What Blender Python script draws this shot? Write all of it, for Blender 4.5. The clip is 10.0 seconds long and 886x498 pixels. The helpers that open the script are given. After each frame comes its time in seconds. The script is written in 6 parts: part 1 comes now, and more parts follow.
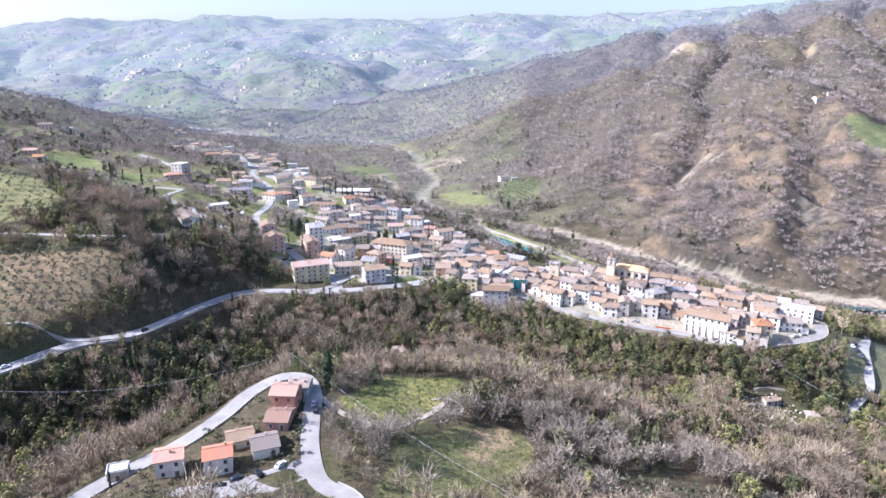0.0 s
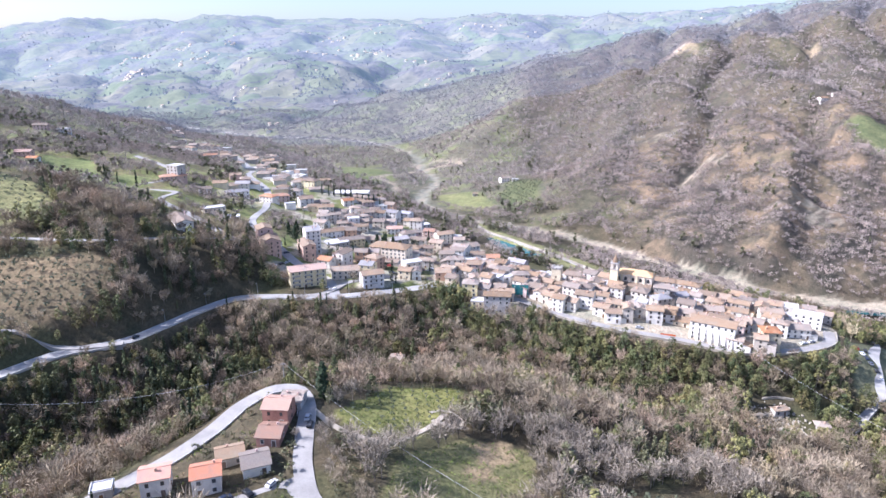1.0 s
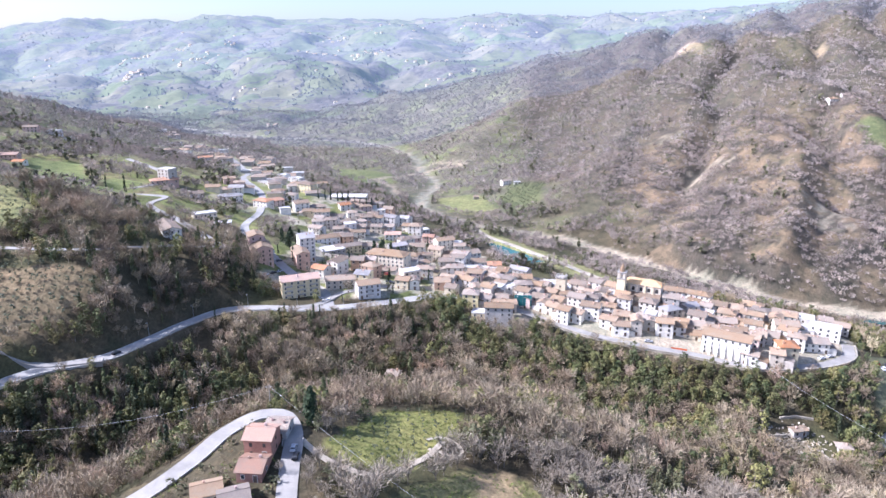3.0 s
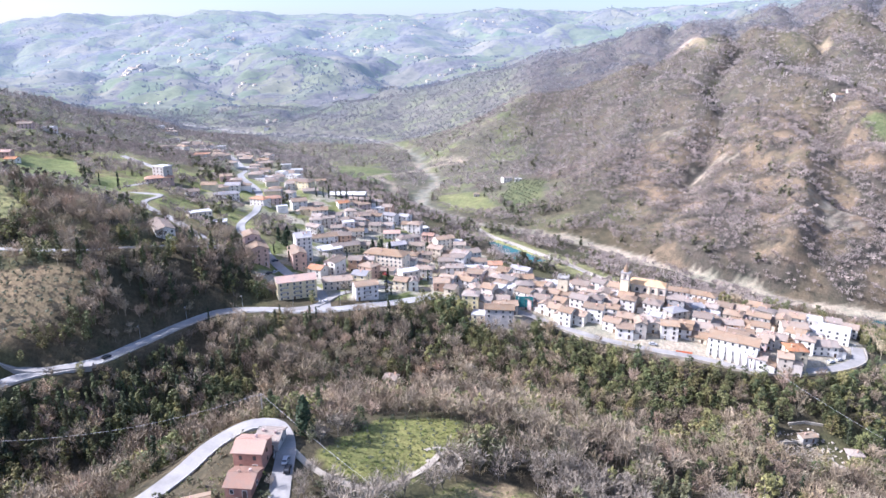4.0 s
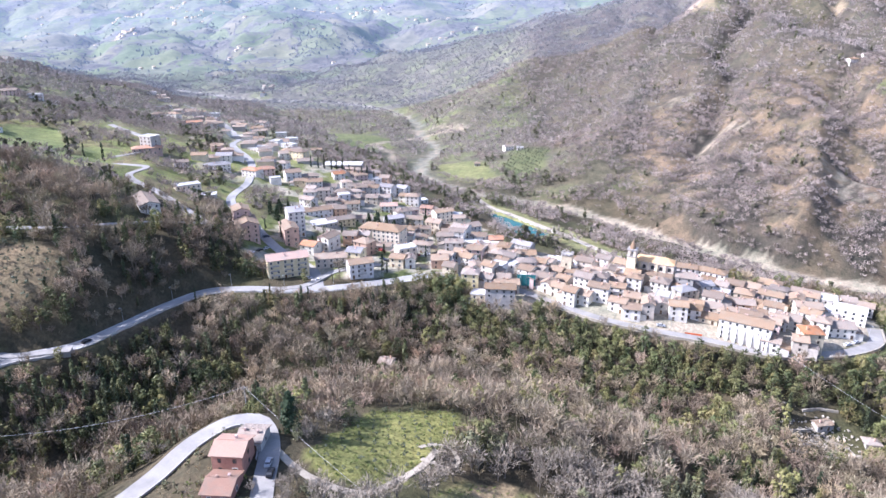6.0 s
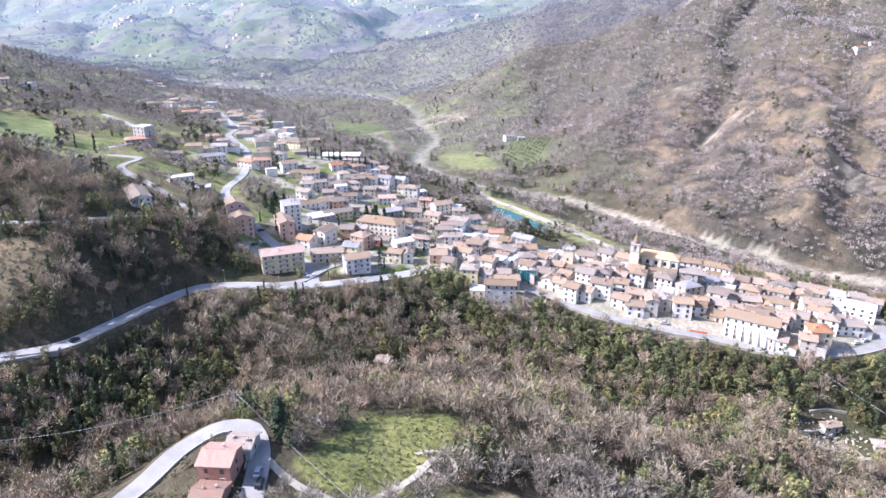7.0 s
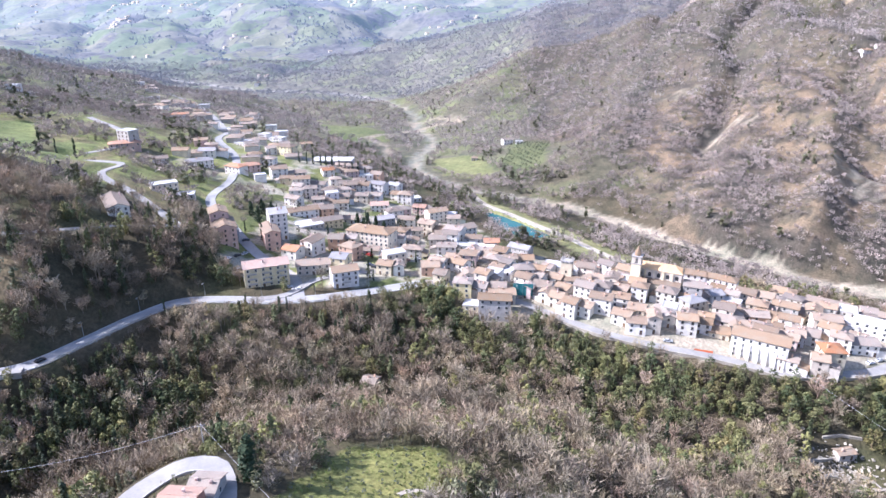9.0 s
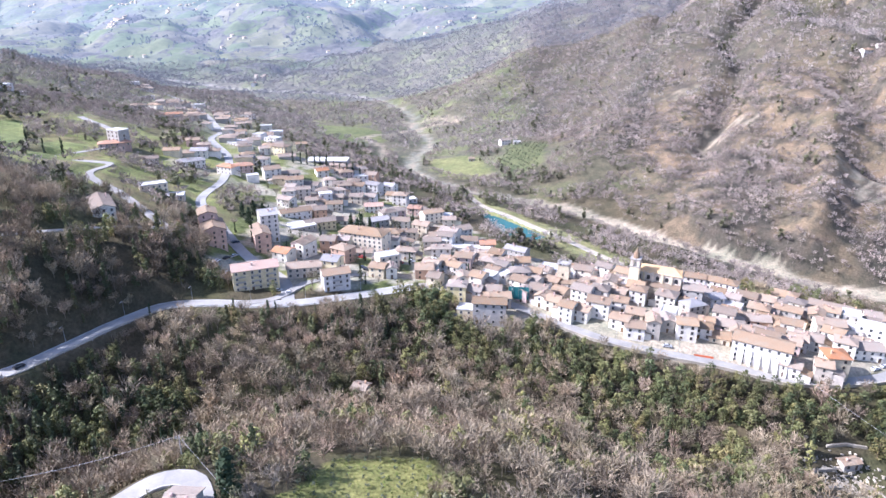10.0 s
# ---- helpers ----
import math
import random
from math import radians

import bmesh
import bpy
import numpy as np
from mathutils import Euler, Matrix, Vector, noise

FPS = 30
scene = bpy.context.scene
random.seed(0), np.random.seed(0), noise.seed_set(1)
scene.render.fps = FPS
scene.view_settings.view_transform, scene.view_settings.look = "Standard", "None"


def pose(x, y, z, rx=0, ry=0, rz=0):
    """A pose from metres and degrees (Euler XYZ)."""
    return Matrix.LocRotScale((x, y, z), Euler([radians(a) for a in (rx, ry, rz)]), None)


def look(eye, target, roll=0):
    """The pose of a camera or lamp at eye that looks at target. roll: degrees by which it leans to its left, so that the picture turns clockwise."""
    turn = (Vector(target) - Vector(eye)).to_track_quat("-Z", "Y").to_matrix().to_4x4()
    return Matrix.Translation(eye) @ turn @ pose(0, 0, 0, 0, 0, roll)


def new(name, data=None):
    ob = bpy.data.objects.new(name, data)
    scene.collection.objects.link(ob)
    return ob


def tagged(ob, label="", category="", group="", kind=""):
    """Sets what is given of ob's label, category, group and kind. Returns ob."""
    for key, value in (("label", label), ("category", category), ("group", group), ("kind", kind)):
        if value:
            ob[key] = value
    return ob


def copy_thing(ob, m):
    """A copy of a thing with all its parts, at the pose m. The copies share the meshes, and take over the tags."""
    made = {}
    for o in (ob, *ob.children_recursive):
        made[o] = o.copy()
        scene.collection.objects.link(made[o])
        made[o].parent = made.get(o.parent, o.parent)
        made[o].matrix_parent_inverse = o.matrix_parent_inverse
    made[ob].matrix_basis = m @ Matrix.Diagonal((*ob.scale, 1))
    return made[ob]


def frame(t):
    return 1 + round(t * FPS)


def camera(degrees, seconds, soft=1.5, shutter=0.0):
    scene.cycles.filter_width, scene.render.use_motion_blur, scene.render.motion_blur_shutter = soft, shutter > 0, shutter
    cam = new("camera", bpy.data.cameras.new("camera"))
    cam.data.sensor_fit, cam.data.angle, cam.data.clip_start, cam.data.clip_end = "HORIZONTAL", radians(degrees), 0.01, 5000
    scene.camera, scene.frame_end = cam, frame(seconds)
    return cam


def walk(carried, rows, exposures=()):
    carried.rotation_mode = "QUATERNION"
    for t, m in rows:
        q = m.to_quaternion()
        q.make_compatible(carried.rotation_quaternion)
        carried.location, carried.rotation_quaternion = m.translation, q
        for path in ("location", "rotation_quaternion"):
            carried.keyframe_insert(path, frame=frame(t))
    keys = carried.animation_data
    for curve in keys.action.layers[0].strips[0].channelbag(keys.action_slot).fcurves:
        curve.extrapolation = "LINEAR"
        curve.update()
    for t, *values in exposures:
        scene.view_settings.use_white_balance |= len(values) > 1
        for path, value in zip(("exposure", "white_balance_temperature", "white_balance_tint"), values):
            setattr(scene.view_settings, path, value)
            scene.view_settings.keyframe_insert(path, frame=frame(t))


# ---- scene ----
cam = camera(68.9, 10.0, soft=1.5)
METRES, EYE, TILT, LEAN, TURN = 90.0, 150.0, -16.5, 0.0, 0.0
ROWS = [
    (0.0, 0.0, 0.0, 0.0, -0.0, 0.0, 0.0),
    (0.5, 0.0028, 0.0494, 0.0148, 0.02, -0.01, -0.02),
    (1.0, 0.0054, 0.0986, 0.0294, 0.04, -0.0, -0.03),
    (1.5, 0.0078, 0.1475, 0.0431, 0.06, 0.02, -0.05),
    (2.0, 0.0109, 0.1966, 0.0563, 0.08, 0.04, -0.05),
    (2.5, 0.014, 0.2454, 0.0706, 0.11, 0.05, -0.04),
    (4.0, 0.0254, 0.3899, 0.1114, 0.2, -0.35, -0.02),
    (4.5, 0.03, 0.4385, 0.1259, 0.25, -0.77, -0.02),
    (5.0, 0.0344, 0.4869, 0.14, 0.28, -1.45, -0.01),
    (5.5, 0.0392, 0.5349, 0.1546, 0.3, -2.42, -0.0),
    (7.0, 0.0543, 0.6776, 0.1999, 0.37, -4.36, -0.04),
    (7.5, 0.0622, 0.7252, 0.2164, 0.4, -4.39, -0.08),
    (8.0, 0.0725, 0.7722, 0.2311, 0.4, -4.36, -0.11),
    (8.5, 0.0839, 0.8183, 0.2435, 0.39, -4.33, -0.13),
    (9.0, 0.0962, 0.8638, 0.2483, 0.35, -4.26, -0.15),
    (9.5, 0.1099, 0.9087, 0.2496, 0.33, -4.22, -0.17),
    (10.0, 0.1258, 0.9524, 0.2511, 0.29, -4.2, -0.19),
]
walk(cam, [(t, pose(0, 0, EYE, TILT, LEAN, TURN) @ pose(METRES * x, METRES * y, METRES * z, 90 + pitch, roll, yaw)) for t, x, y, z, yaw, pitch, roll in ROWS], exposures=((0.0, 0.96, 5430, 23), (10.0, 1.06, 5380, 23)))

# ---------------------------------------------------------------- daylight
SUN_TO = Vector((-0.99, -0.06, 0.0)).normalized()
SUN_HIGH = radians(40)
world = bpy.data.worlds.new("spring_sky")
scene.world = world
world.use_nodes = True
wn, wl = world.node_tree.nodes, world.node_tree.links
sky = wn.new("ShaderNodeTexSky")
sky.sky_type = "NISHITA"
sky.sun_disc = False
sky.sun_elevation = SUN_HIGH
sky.sun_rotation = math.atan2(SUN_TO.x, SUN_TO.y)
sky.air_density, sky.dust_density, sky.ozone_density = 1.0, 2.0, 1.0
wn["Background"].inputs["Strength"].default_value = 0.125
wl.new(sky.outputs["Color"], wn["Background"].inputs["Color"])
sun_data = bpy.data.lights.new("sun", "SUN")
sun_data.energy, sun_data.angle, sun_data.color = 5.0, radians(0.53), (1.0, 0.94, 0.84)
sun = new("sun", sun_data)
sun.matrix_world = look((0, 0, 800), Vector((0, 0, 800)) - SUN_TO * math.cos(SUN_HIGH) - Vector((0, 0, math.sin(SUN_HIGH))))

# ---------------------------------------------------------------- lie of the land
# Lines and spots of the land, in metres: x across the valley, y up the valley, z height.
RIVER = [(560, 400, -37), (420, 440, -34), (340, 463, -32), (290, 475, -30), (225, 505, -22), (168, 552, -16),
         (128, 600, -14), (67, 642, -13), (5, 690, -12), (-27, 766, -12), (-9, 878, -12), (-34, 982, -12),
         (-42, 1087, -12), (-170, 1320, -11), (-403, 1400, -9), (-628, 1566, -6)]
STREAM = [(-260, 205, -6), (-185, 230, -11), (-120, 270, -12), (-70, 300, -10), (-22, 325, -8), (25, 320, -9), (80, 310, -14),
          (130, 290, -19), (175, 284, -23), (240, 290, -30), (320, 330, -34)]
MAIN_ROAD = [(-262, 190, 17), (-225, 232, 17), (-197, 260, 17), (-179, 286, 17), (-155, 300, 17), (-143, 320, 17), (-132, 341, 17),
             (-118, 358, 17), (-100, 361, 17), (-80, 360, 17), (-62, 361, 17), (-30, 373, 16), (6, 386, 15), (26, 384, 13)]
RING_ROAD = [(26, 384, 13), (47, 372, 10), (62, 362, 8), (80, 348, 7), (101, 340, 5), (131, 331, 3), (155, 322, 1), (173, 321, 1),
             (196, 325, 1), (212, 335, 0), (222, 352, -1)]
LANE = [(-20, 140, 28), (-27, 158, 28), (-37, 166, 28), (-42, 178, 30), (-45, 195, 32), (-47, 210, 33), (-50, 218, 33), (-54, 223, 33),
        (-61, 223, 33), (-70, 217, 31), (-78, 201, 29), (-87, 188, 27), (-97, 179, 25), (-106, 166, 25), (-112, 150, 26)]
FIELD_TRACK = [(-45, 209, 33), (-38, 204, 30), (-29, 200, 28), (-19, 199, 26), (-11, 206, 24), (-4, 213, 23.5), (1, 222, 23)]
VALLEY_ROAD = [(-62, 361, 17), (-70, 385, 18), (-92, 405, 22), (-120, 440, 30), (-140, 470, 33), (-146, 530, 32), (-165, 600, 34),
               (-190, 640, 37), (-215, 730, 28), (-270, 850, 26), (-400, 1050, 24), (-520, 1200, 20)]
HILL_ROAD = [(-132, 402, 40), (-176, 446, 46), (-205, 470, 52), (-203, 492, 52), (-222, 500, 52), (-250, 500, 53), (-232, 545, 52), (-245, 590, 52), (-300, 640, 58)]
UPPER_ROAD = [(-300, 344, 57), (-262, 345, 57), (-225, 346, 56), (-190, 350, 54), (-168, 372, 49), (-150, 392, 44), (-132, 402, 40)]
GRAVEL_LOOP = [(-60, 760, -8), (-66, 840, -8), (-88, 880, -7), (-60, 930, -7), (-40, 960, -6), (-15, 985, -4), (30, 985, -1), (-60, 1040, -6)]
CANAL_BANK = [(190, 425, -7), (150, 446, -6), (122, 470, -6), (106, 495, -6), (92, 520, -6), (78, 540, -6), (60, 568, -6), (44, 590, -6), (30, 630, -7)]

LEFT_HILL = [(-240, 345, 57.5), (-178, 346, 54), (-225, 320, 46), (-172, 322, 42), (-250, 290, 32), (-277, 400, 76), (-191, 372, 60), (-159, 352, 43),
             (-436, 640, 71), (-602, 900, 100), (-587, 1000, 74), (-604, 1200, 38), (-628, 1500, 2), (-423, 715, 77), (-313, 560, 58),
             (-359, 566, 67), (-210, 482, 53), (-175, 442, 47), (-129, 392, 40), (-372, 800, 45), (-300, 300, 45), (-420, 420, 95), (-700, 700, 130), (-450, 200, 70)]
RIGHT_HILL = [(201, 530, -2), (235, 500, -14), (267, 550, 10), (327, 600, 24), (333, 510, -4), (450, 650, 40), (543, 800, 66), (690, 1050, 152),
              (869, 1350, 246), (769, 1400, 232), (619, 1450, 216), (396, 1500, 167), (223, 1600, 134), (22, 1650, 79), (-115, 1600, 35),
              (-212, 1500, 8), (472, 830, 100), (435, 1250, 160), (307, 707, 37), (289, 800, 52), (213, 1150, 60), (162, 850, 8), (92, 900, 0),
              (66, 1150, 28), (-60, 1330, -3), (125, 640, -9), (1100, 900, 190), (700, 600, 95), (1000, 1300, 262)]
TOWN = [(-154, 566, 30), (-111, 676, 18), (-92, 610, 24), (-89, 749, 2), (-334, 882, 30), (-476, 1136, 25), (-187, 626, 38), (-166, 840, 8),
        (-114, 900, -4), (24, 747, -9), (95, 786, 4), (-49, 583, 10), (-20, 497, 8), (31, 460, 5), (-25, 426, 13), (-68, 402, 18), (-95, 380, 20),
        (-91, 444, 25), (-54, 459, 12), (70, 585, -9), (71, 474, -2), (107, 390, 6), (145, 352, 3), (180, 345, 1), (170, 372, 0), (120, 410, 2),
        (205, 352, -1), (60, 400, 8), (85, 425, 2), (-380, 1418, 4)]
NEAR_SLOPE = [(-32, 226, 27), (9, 246, 19), (-5, 207, 23), (15, 216, 17), (33, 250, 14), (44, 221, 11), (17, 176, 16), (62, 192, 6),
              (112, 212, -3), (184, 232, -19), (-19, 262, 15), (127, 282, -11), (-43, 213, 32.5), (-60, 200, 32), (-60, 180, 29.5), (-85, 172, 27), (-75, 165, 28),
              (-70, 226, 29), (-95, 215, 17), (-130, 190, 8), (0, 100, 38), (0, 0, 60), (-150, 100, 20), (150, 100, 0), (0, -250, 90),
              (320, 100, -12), (-300, 100, 30), (-330, -200, 60), (330, -200, 40), (-55, 245, 22), (-60, 268, 8)]
FAR_LAND = [(-2732, 4200, 309), (-2339, 4300, 386), (-2055, 4400, 340), (-1363, 4200, 407), (-1011, 4300, 346), (-570, 4200, 351),
            (-153, 4200, 342), (316, 4000, 389), (581, 4000, 379), (1138, 4100, 359), (1382, 3600, 370), (1636, 3400, 398), (2186, 3400, 411)]
MID_LAND = [(-2133, 3198, 0), (-1168, 2000, 31), (-1285, 2600, 71), (-902, 2400, 77), (-434, 2300, 117), (-494, 1900, 29), (-327, 1700, 8),
            (-157, 2200, 65), (35, 2600, 134), (290, 3000, 204), (-491, 3200, 208), (-1339, 3300, 157), (-2306, 3500, 129), (592, 3300, 262),
            (-870, 1900, 5), (600, 2200, 130), (1300, 2200, 260), (1900, 1500, 330), (-1500, 1500, 60), (-1600, 600, 180)]
# rocky ribs that run down the right-hand hill, and hollows between them: line, breadth, height
SPURS = [([(270, 520, 0), (300, 560, 0), (318, 600, 0), (345, 660, 0)], 13, 14), ([(430, 660, 0), (470, 780, 0), (520, 900, 0), (600, 1050, 0)], 24, 14),
         ([(160, 720, 0), (220, 840, 0), (300, 1000, 0), (380, 1150, 0)], 40, 14), ([(40, 1050, 0), (130, 1200, 0), (200, 1450, 0)], 50, 18),
         ([(230, 640, 0), (270, 720, 0), (330, 850, 0)], 16, -9), ([(360, 600, 0), (400, 700, 0), (430, 850, 0)], 18, -10)]
POOL = [(40, 584), (53, 568), (72, 541), (84, 522), (74, 506), (58, 508), (46, 536), (38, 570)]
SOFT = 14.0


def arc(line, step):
    """A line of the land as evenly spaced points."""
    p = np.array(line, float)
    s = np.concatenate([[0], np.cumsum(np.linalg.norm(np.diff(p[:, :2], axis=0), axis=1))])
    # rounded by a spline through the points
    m = np.gradient(p, s, axis=0)
    q = np.linspace(0, s[-1], max(2, int(s[-1] / step) + 1))
    i = np.clip(np.searchsorted(s, q, side="right") - 1, 0, len(s) - 2)
    h = (s[i + 1] - s[i])[:, None]
    u = ((q - s[i]) / (s[i + 1] - s[i]))[:, None]
    return ((1 + 2 * u) * (1 - u) ** 2 * p[i] + u * (1 - u) ** 2 * h * m[i] + u * u * (3 - 2 * u) * p[i + 1] + u * u * (u - 1) * h * m[i + 1])


def thin(line, step):
    return [tuple(v) for v in arc(line, step)]


SPOTS = np.array(thin(RIVER, 60) + thin(STREAM, 40) + thin(MAIN_ROAD, 22) + thin(RING_ROAD, 24)[1:] + thin(LANE, 16) + thin(VALLEY_ROAD, 60)[1:]
                 + thin(HILL_ROAD, 60)[1:] + thin(UPPER_ROAD, 50)[:-1] + thin(CANAL_BANK, 40) + LEFT_HILL + RIGHT_HILL + TOWN + NEAR_SLOPE + FAR_LAND + MID_LAND, float)


def kernel(a, b):
    return np.sqrt(((a[:, None, :2] - b[None, :, :2]) ** 2).sum(2) + SOFT ** 2)


def solve_land():
    n = len(SPOTS)
    a = np.zeros((n + 3, n + 3))
    a[:n, :n] = kernel(SPOTS, SPOTS) - 2.0 * np.eye(n)
    a[:n, n] = a[n, :n] = 1
    a[:n, n + 1:] = SPOTS[:, :2] / 1000
    a[n + 1:, :n] = SPOTS[:, :2].T / 1000
    return np.linalg.solve(a, np.concatenate([SPOTS[:, 2], np.zeros(3)]))


WEIGHTS = solve_land()


def waves(x, y, size, seed, octaves=4):
    """Smooth uneven relief between about -1 and 1, from turned sines."""
    r = np.random.RandomState(seed)
    out, amp = np.zeros_like(x), 1.0
    for k in range(octaves):
        for j in range(4):
            a = r.uniform(0, 6.28)
            f = 6.28 / size * 2 ** k * r.uniform(0.7, 1.3)
            out = out + amp * 0.4 * np.sin(f * (x * math.cos(a) + y * math.sin(a)) + r.uniform(0, 6.28) + 1.3 * np.sin(f * 0.6 * (y * math.cos(a) - x * math.sin(a)) + j))
        amp *= 0.5
    return out


def smooth(a, b, v):
    u = np.clip((v - a) / (b - a), 0, 1)
    return u * u * (3 - 2 * u)


def near_line(x, y, line, step=4.0):
    """The distance to a line of the land, and the line's height there."""
    p = arc(line, step)
    best, high = np.full(x.shape, 1e9), np.zeros(x.shape)
    for (ax, ay, az), (bx, by, bz) in zip(p[:-1], p[1:]):
        dx, dy = bx - ax, by - ay
        u = np.clip(((x - ax) * dx + (y - ay) * dy) / (dx * dx + dy * dy + 1e-9), 0, 1)
        d = np.hypot(x - ax - u * dx, y - ay - u * dy)
        hit = d < best
        best, high = np.where(hit, d, best), np.where(hit, az + u * (bz - az), high)
    return best, high


def in_area(x, y, area):
    hit = np.zeros(x.shape, bool)
    for (ax, ay), (bx, by) in zip(area, area[1:] + area[:1]):
        hit ^= ((ay > y) != (by > y)) & (x < (bx - ax) * (y - ay) / ((by - ay) or 1e-9) + ax)
    return hit


BEDS = [(MAIN_ROAD, 4.6, 5), (RING_ROAD, 3.8, 5), (LANE, 3.6, 4), (FIELD_TRACK, 1.6, 4), (VALLEY_ROAD, 3.4, 7), (HILL_ROAD, 2.8, 7), (UPPER_ROAD, 2.8, 6), (CANAL_BANK, 3, 6)]


def ribs(x, y):
    """Spurs and gullies that run down the right-hand hill: -1 in a gully, 1 on a crest."""
    w = 0.92 * x - 0.38 * y + 26 * waves(x, y, 240, 61, 2)
    return 2 * np.abs(np.sin(w / 118 * math.pi)) ** 0.8 - 1


def far_ribs(x, y):
    """The same for the spurs of the distant hills."""
    w = 0.95 * x + 0.3 * y + 120 * waves(x, y, 900, 62, 3)
    return 2 * np.abs(np.sin(w / 520 * math.pi)) - 1


def land(x, y):
    """The height of the ground."""
    x, y = np.asarray(x, float), np.asarray(y, float)
    shape = x.shape
    x, y = x.ravel(), y.ravel()
    z = np.zeros_like(x)
    n = len(SPOTS)
    for i in range(0, len(x), 20000):
        s = slice(i, i + 20000)
        z[s] = kernel(np.stack([x[s], y[s]], 1), SPOTS) @ WEIGHTS[:n] + WEIGHTS[n] + (x[s] * WEIGHTS[n + 1] + y[s] * WEIGHTS[n + 2]) / 1000
    far = smooth(600, 1800, np.hypot(x, y))
    wild = smooth(15, 70, near_line(x, y, RIVER, 30)[0]) * smooth(-20, 90, np.abs(x - 60) - 110 + 0 * y)
    # gullies and spurs of the right-hand hill, run-off down its slope
    right = smooth(150, 330, x - 0.12 * (y - 500)) * smooth(480, 640, y)
    for line, wide, high in SPURS:
        z = z + high * np.exp(-(near_line(x, y, line, 40)[0] / wide) ** 2)
    z = z + smooth(1850, 2500, y) * (20 - 12 * smooth(3500, 4100, y)) * waves(x, y * 0.8, 800, 12, 2)
    z = z + right * 7 * waves(x * 1.5 + 0.6 * y, y * 0.45, 190, 5, 4)
    z = z + right * smooth(520, 700, y) * (1 - smooth(1500, 1800, y)) * (8 + 5 * smooth(600, 1000, y)) * ribs(x, y)
    mid = smooth(1700, 2300, y) * (1 - smooth(3500, 4000, y))
    z = z + mid * (20 * far_ribs(x, y) + 5 * waves(x, y, 230, 63, 3))
    z = z + wild * (2.2 + 9 * far) * waves(x, y, 380, 9, 3) + far * 3 * waves(x, y, 170, 4, 2) + wild * 0.8 * waves(x, y, 40, 3, 2)
    d, h = near_line(x, y, RIVER, 20)
    u = 1 - smooth(9, 22, d)
    z = z * (1 - u) + (h - 0.3 - 1.2 * (1 - smooth(0, 9, d))) * u
    z = np.where(in_area(x, y, POOL), np.minimum(z, -10.5), z)
    for line, half, blend in BEDS:
        d, h = near_line(x, y, line)
        u = 1 - smooth(half, half + blend, d)
        z = z * (1 - u) + (h - 0.25) * u
    return z.reshape(shape)


# ---------------------------------------------------------------- materials
def shader(name, rough=0.9, metal=0.0):
    m = bpy.data.materials.new(name)
    m.use_nodes = True
    nodes, links = m.node_tree.nodes, m.node_tree.links
    b = nodes["Principled BSDF"]
    b.inputs["Roughness"].default_value, b.inputs["Metallic"].default_value = rough, metal
    b.inputs["Specular IOR Level"].default_value = 0.25
    return m, nodes, links, b


def math_node(nodes, links, op, a, b):
    n = nodes.new("ShaderNodeMath")
    n.operation = op
    for i, v in enumerate((a, b)):
        if isinstance(v, (int, float)):
            n.inputs[i].default_value = v
        else:
            links.new(v, n.inputs[i])
    return n.outputs[0]


def noise_node(nodes, links, size, detail=4, stretch=(1, 1, 1), own=False):
    tex = nodes.new("ShaderNodeTexCoord")
    geo = nodes.new("ShaderNodeNewGeometry")
    mp = nodes.new("ShaderNodeMapping")
    mp.inputs["Scale"].default_value = stretch
    links.new(tex.outputs["Object"] if own else geo.outputs["Position"], mp.inputs["Vector"])
    n = nodes.new("ShaderNodeTexNoise")
    n.inputs["Scale"].default_value, n.inputs["Detail"].default_value, n.inputs["Roughness"].default_value = 1 / size, detail, 0.65
    links.new(mp.outputs["Vector"], n.inputs["Vector"])
    return n.outputs["Fac"]


def ramp(nodes, links, fac, stops):
    r = nodes.new("ShaderNodeValToRGB")
    links.new(fac, r.inputs["Fac"])
    e = r.color_ramp.elements
    while len(e) < len(stops):
        e.new(0.5)
    for el, (p, c) in zip(e, stops):
        el.position, el.color = p, (*c, 1)
    return r.outputs["Color"]


def mix(nodes, links, kind, fac, a, b):
    n = nodes.new("ShaderNodeMix")
    n.data_type, n.blend_type = "RGBA", kind
    for i, v in ((0, fac), (6, a), (7, b)):
        if isinstance(v, (int, float)):
            n.inputs[i].default_value = v
        elif isinstance(v, tuple):
            n.inputs[i].default_value = (*v, 1)
        else:
            links.new(v, n.inputs[i])
    return n.outputs[2]


def bump(nodes, links, b, fac, depth):
    n = nodes.new("ShaderNodeBump")
    n.inputs["Strength"].default_value, n.inputs["Distance"].default_value = 1.0, depth
    links.new(fac, n.inputs["Height"])
    links.new(n.outputs["Normal"], b.inputs["Normal"])


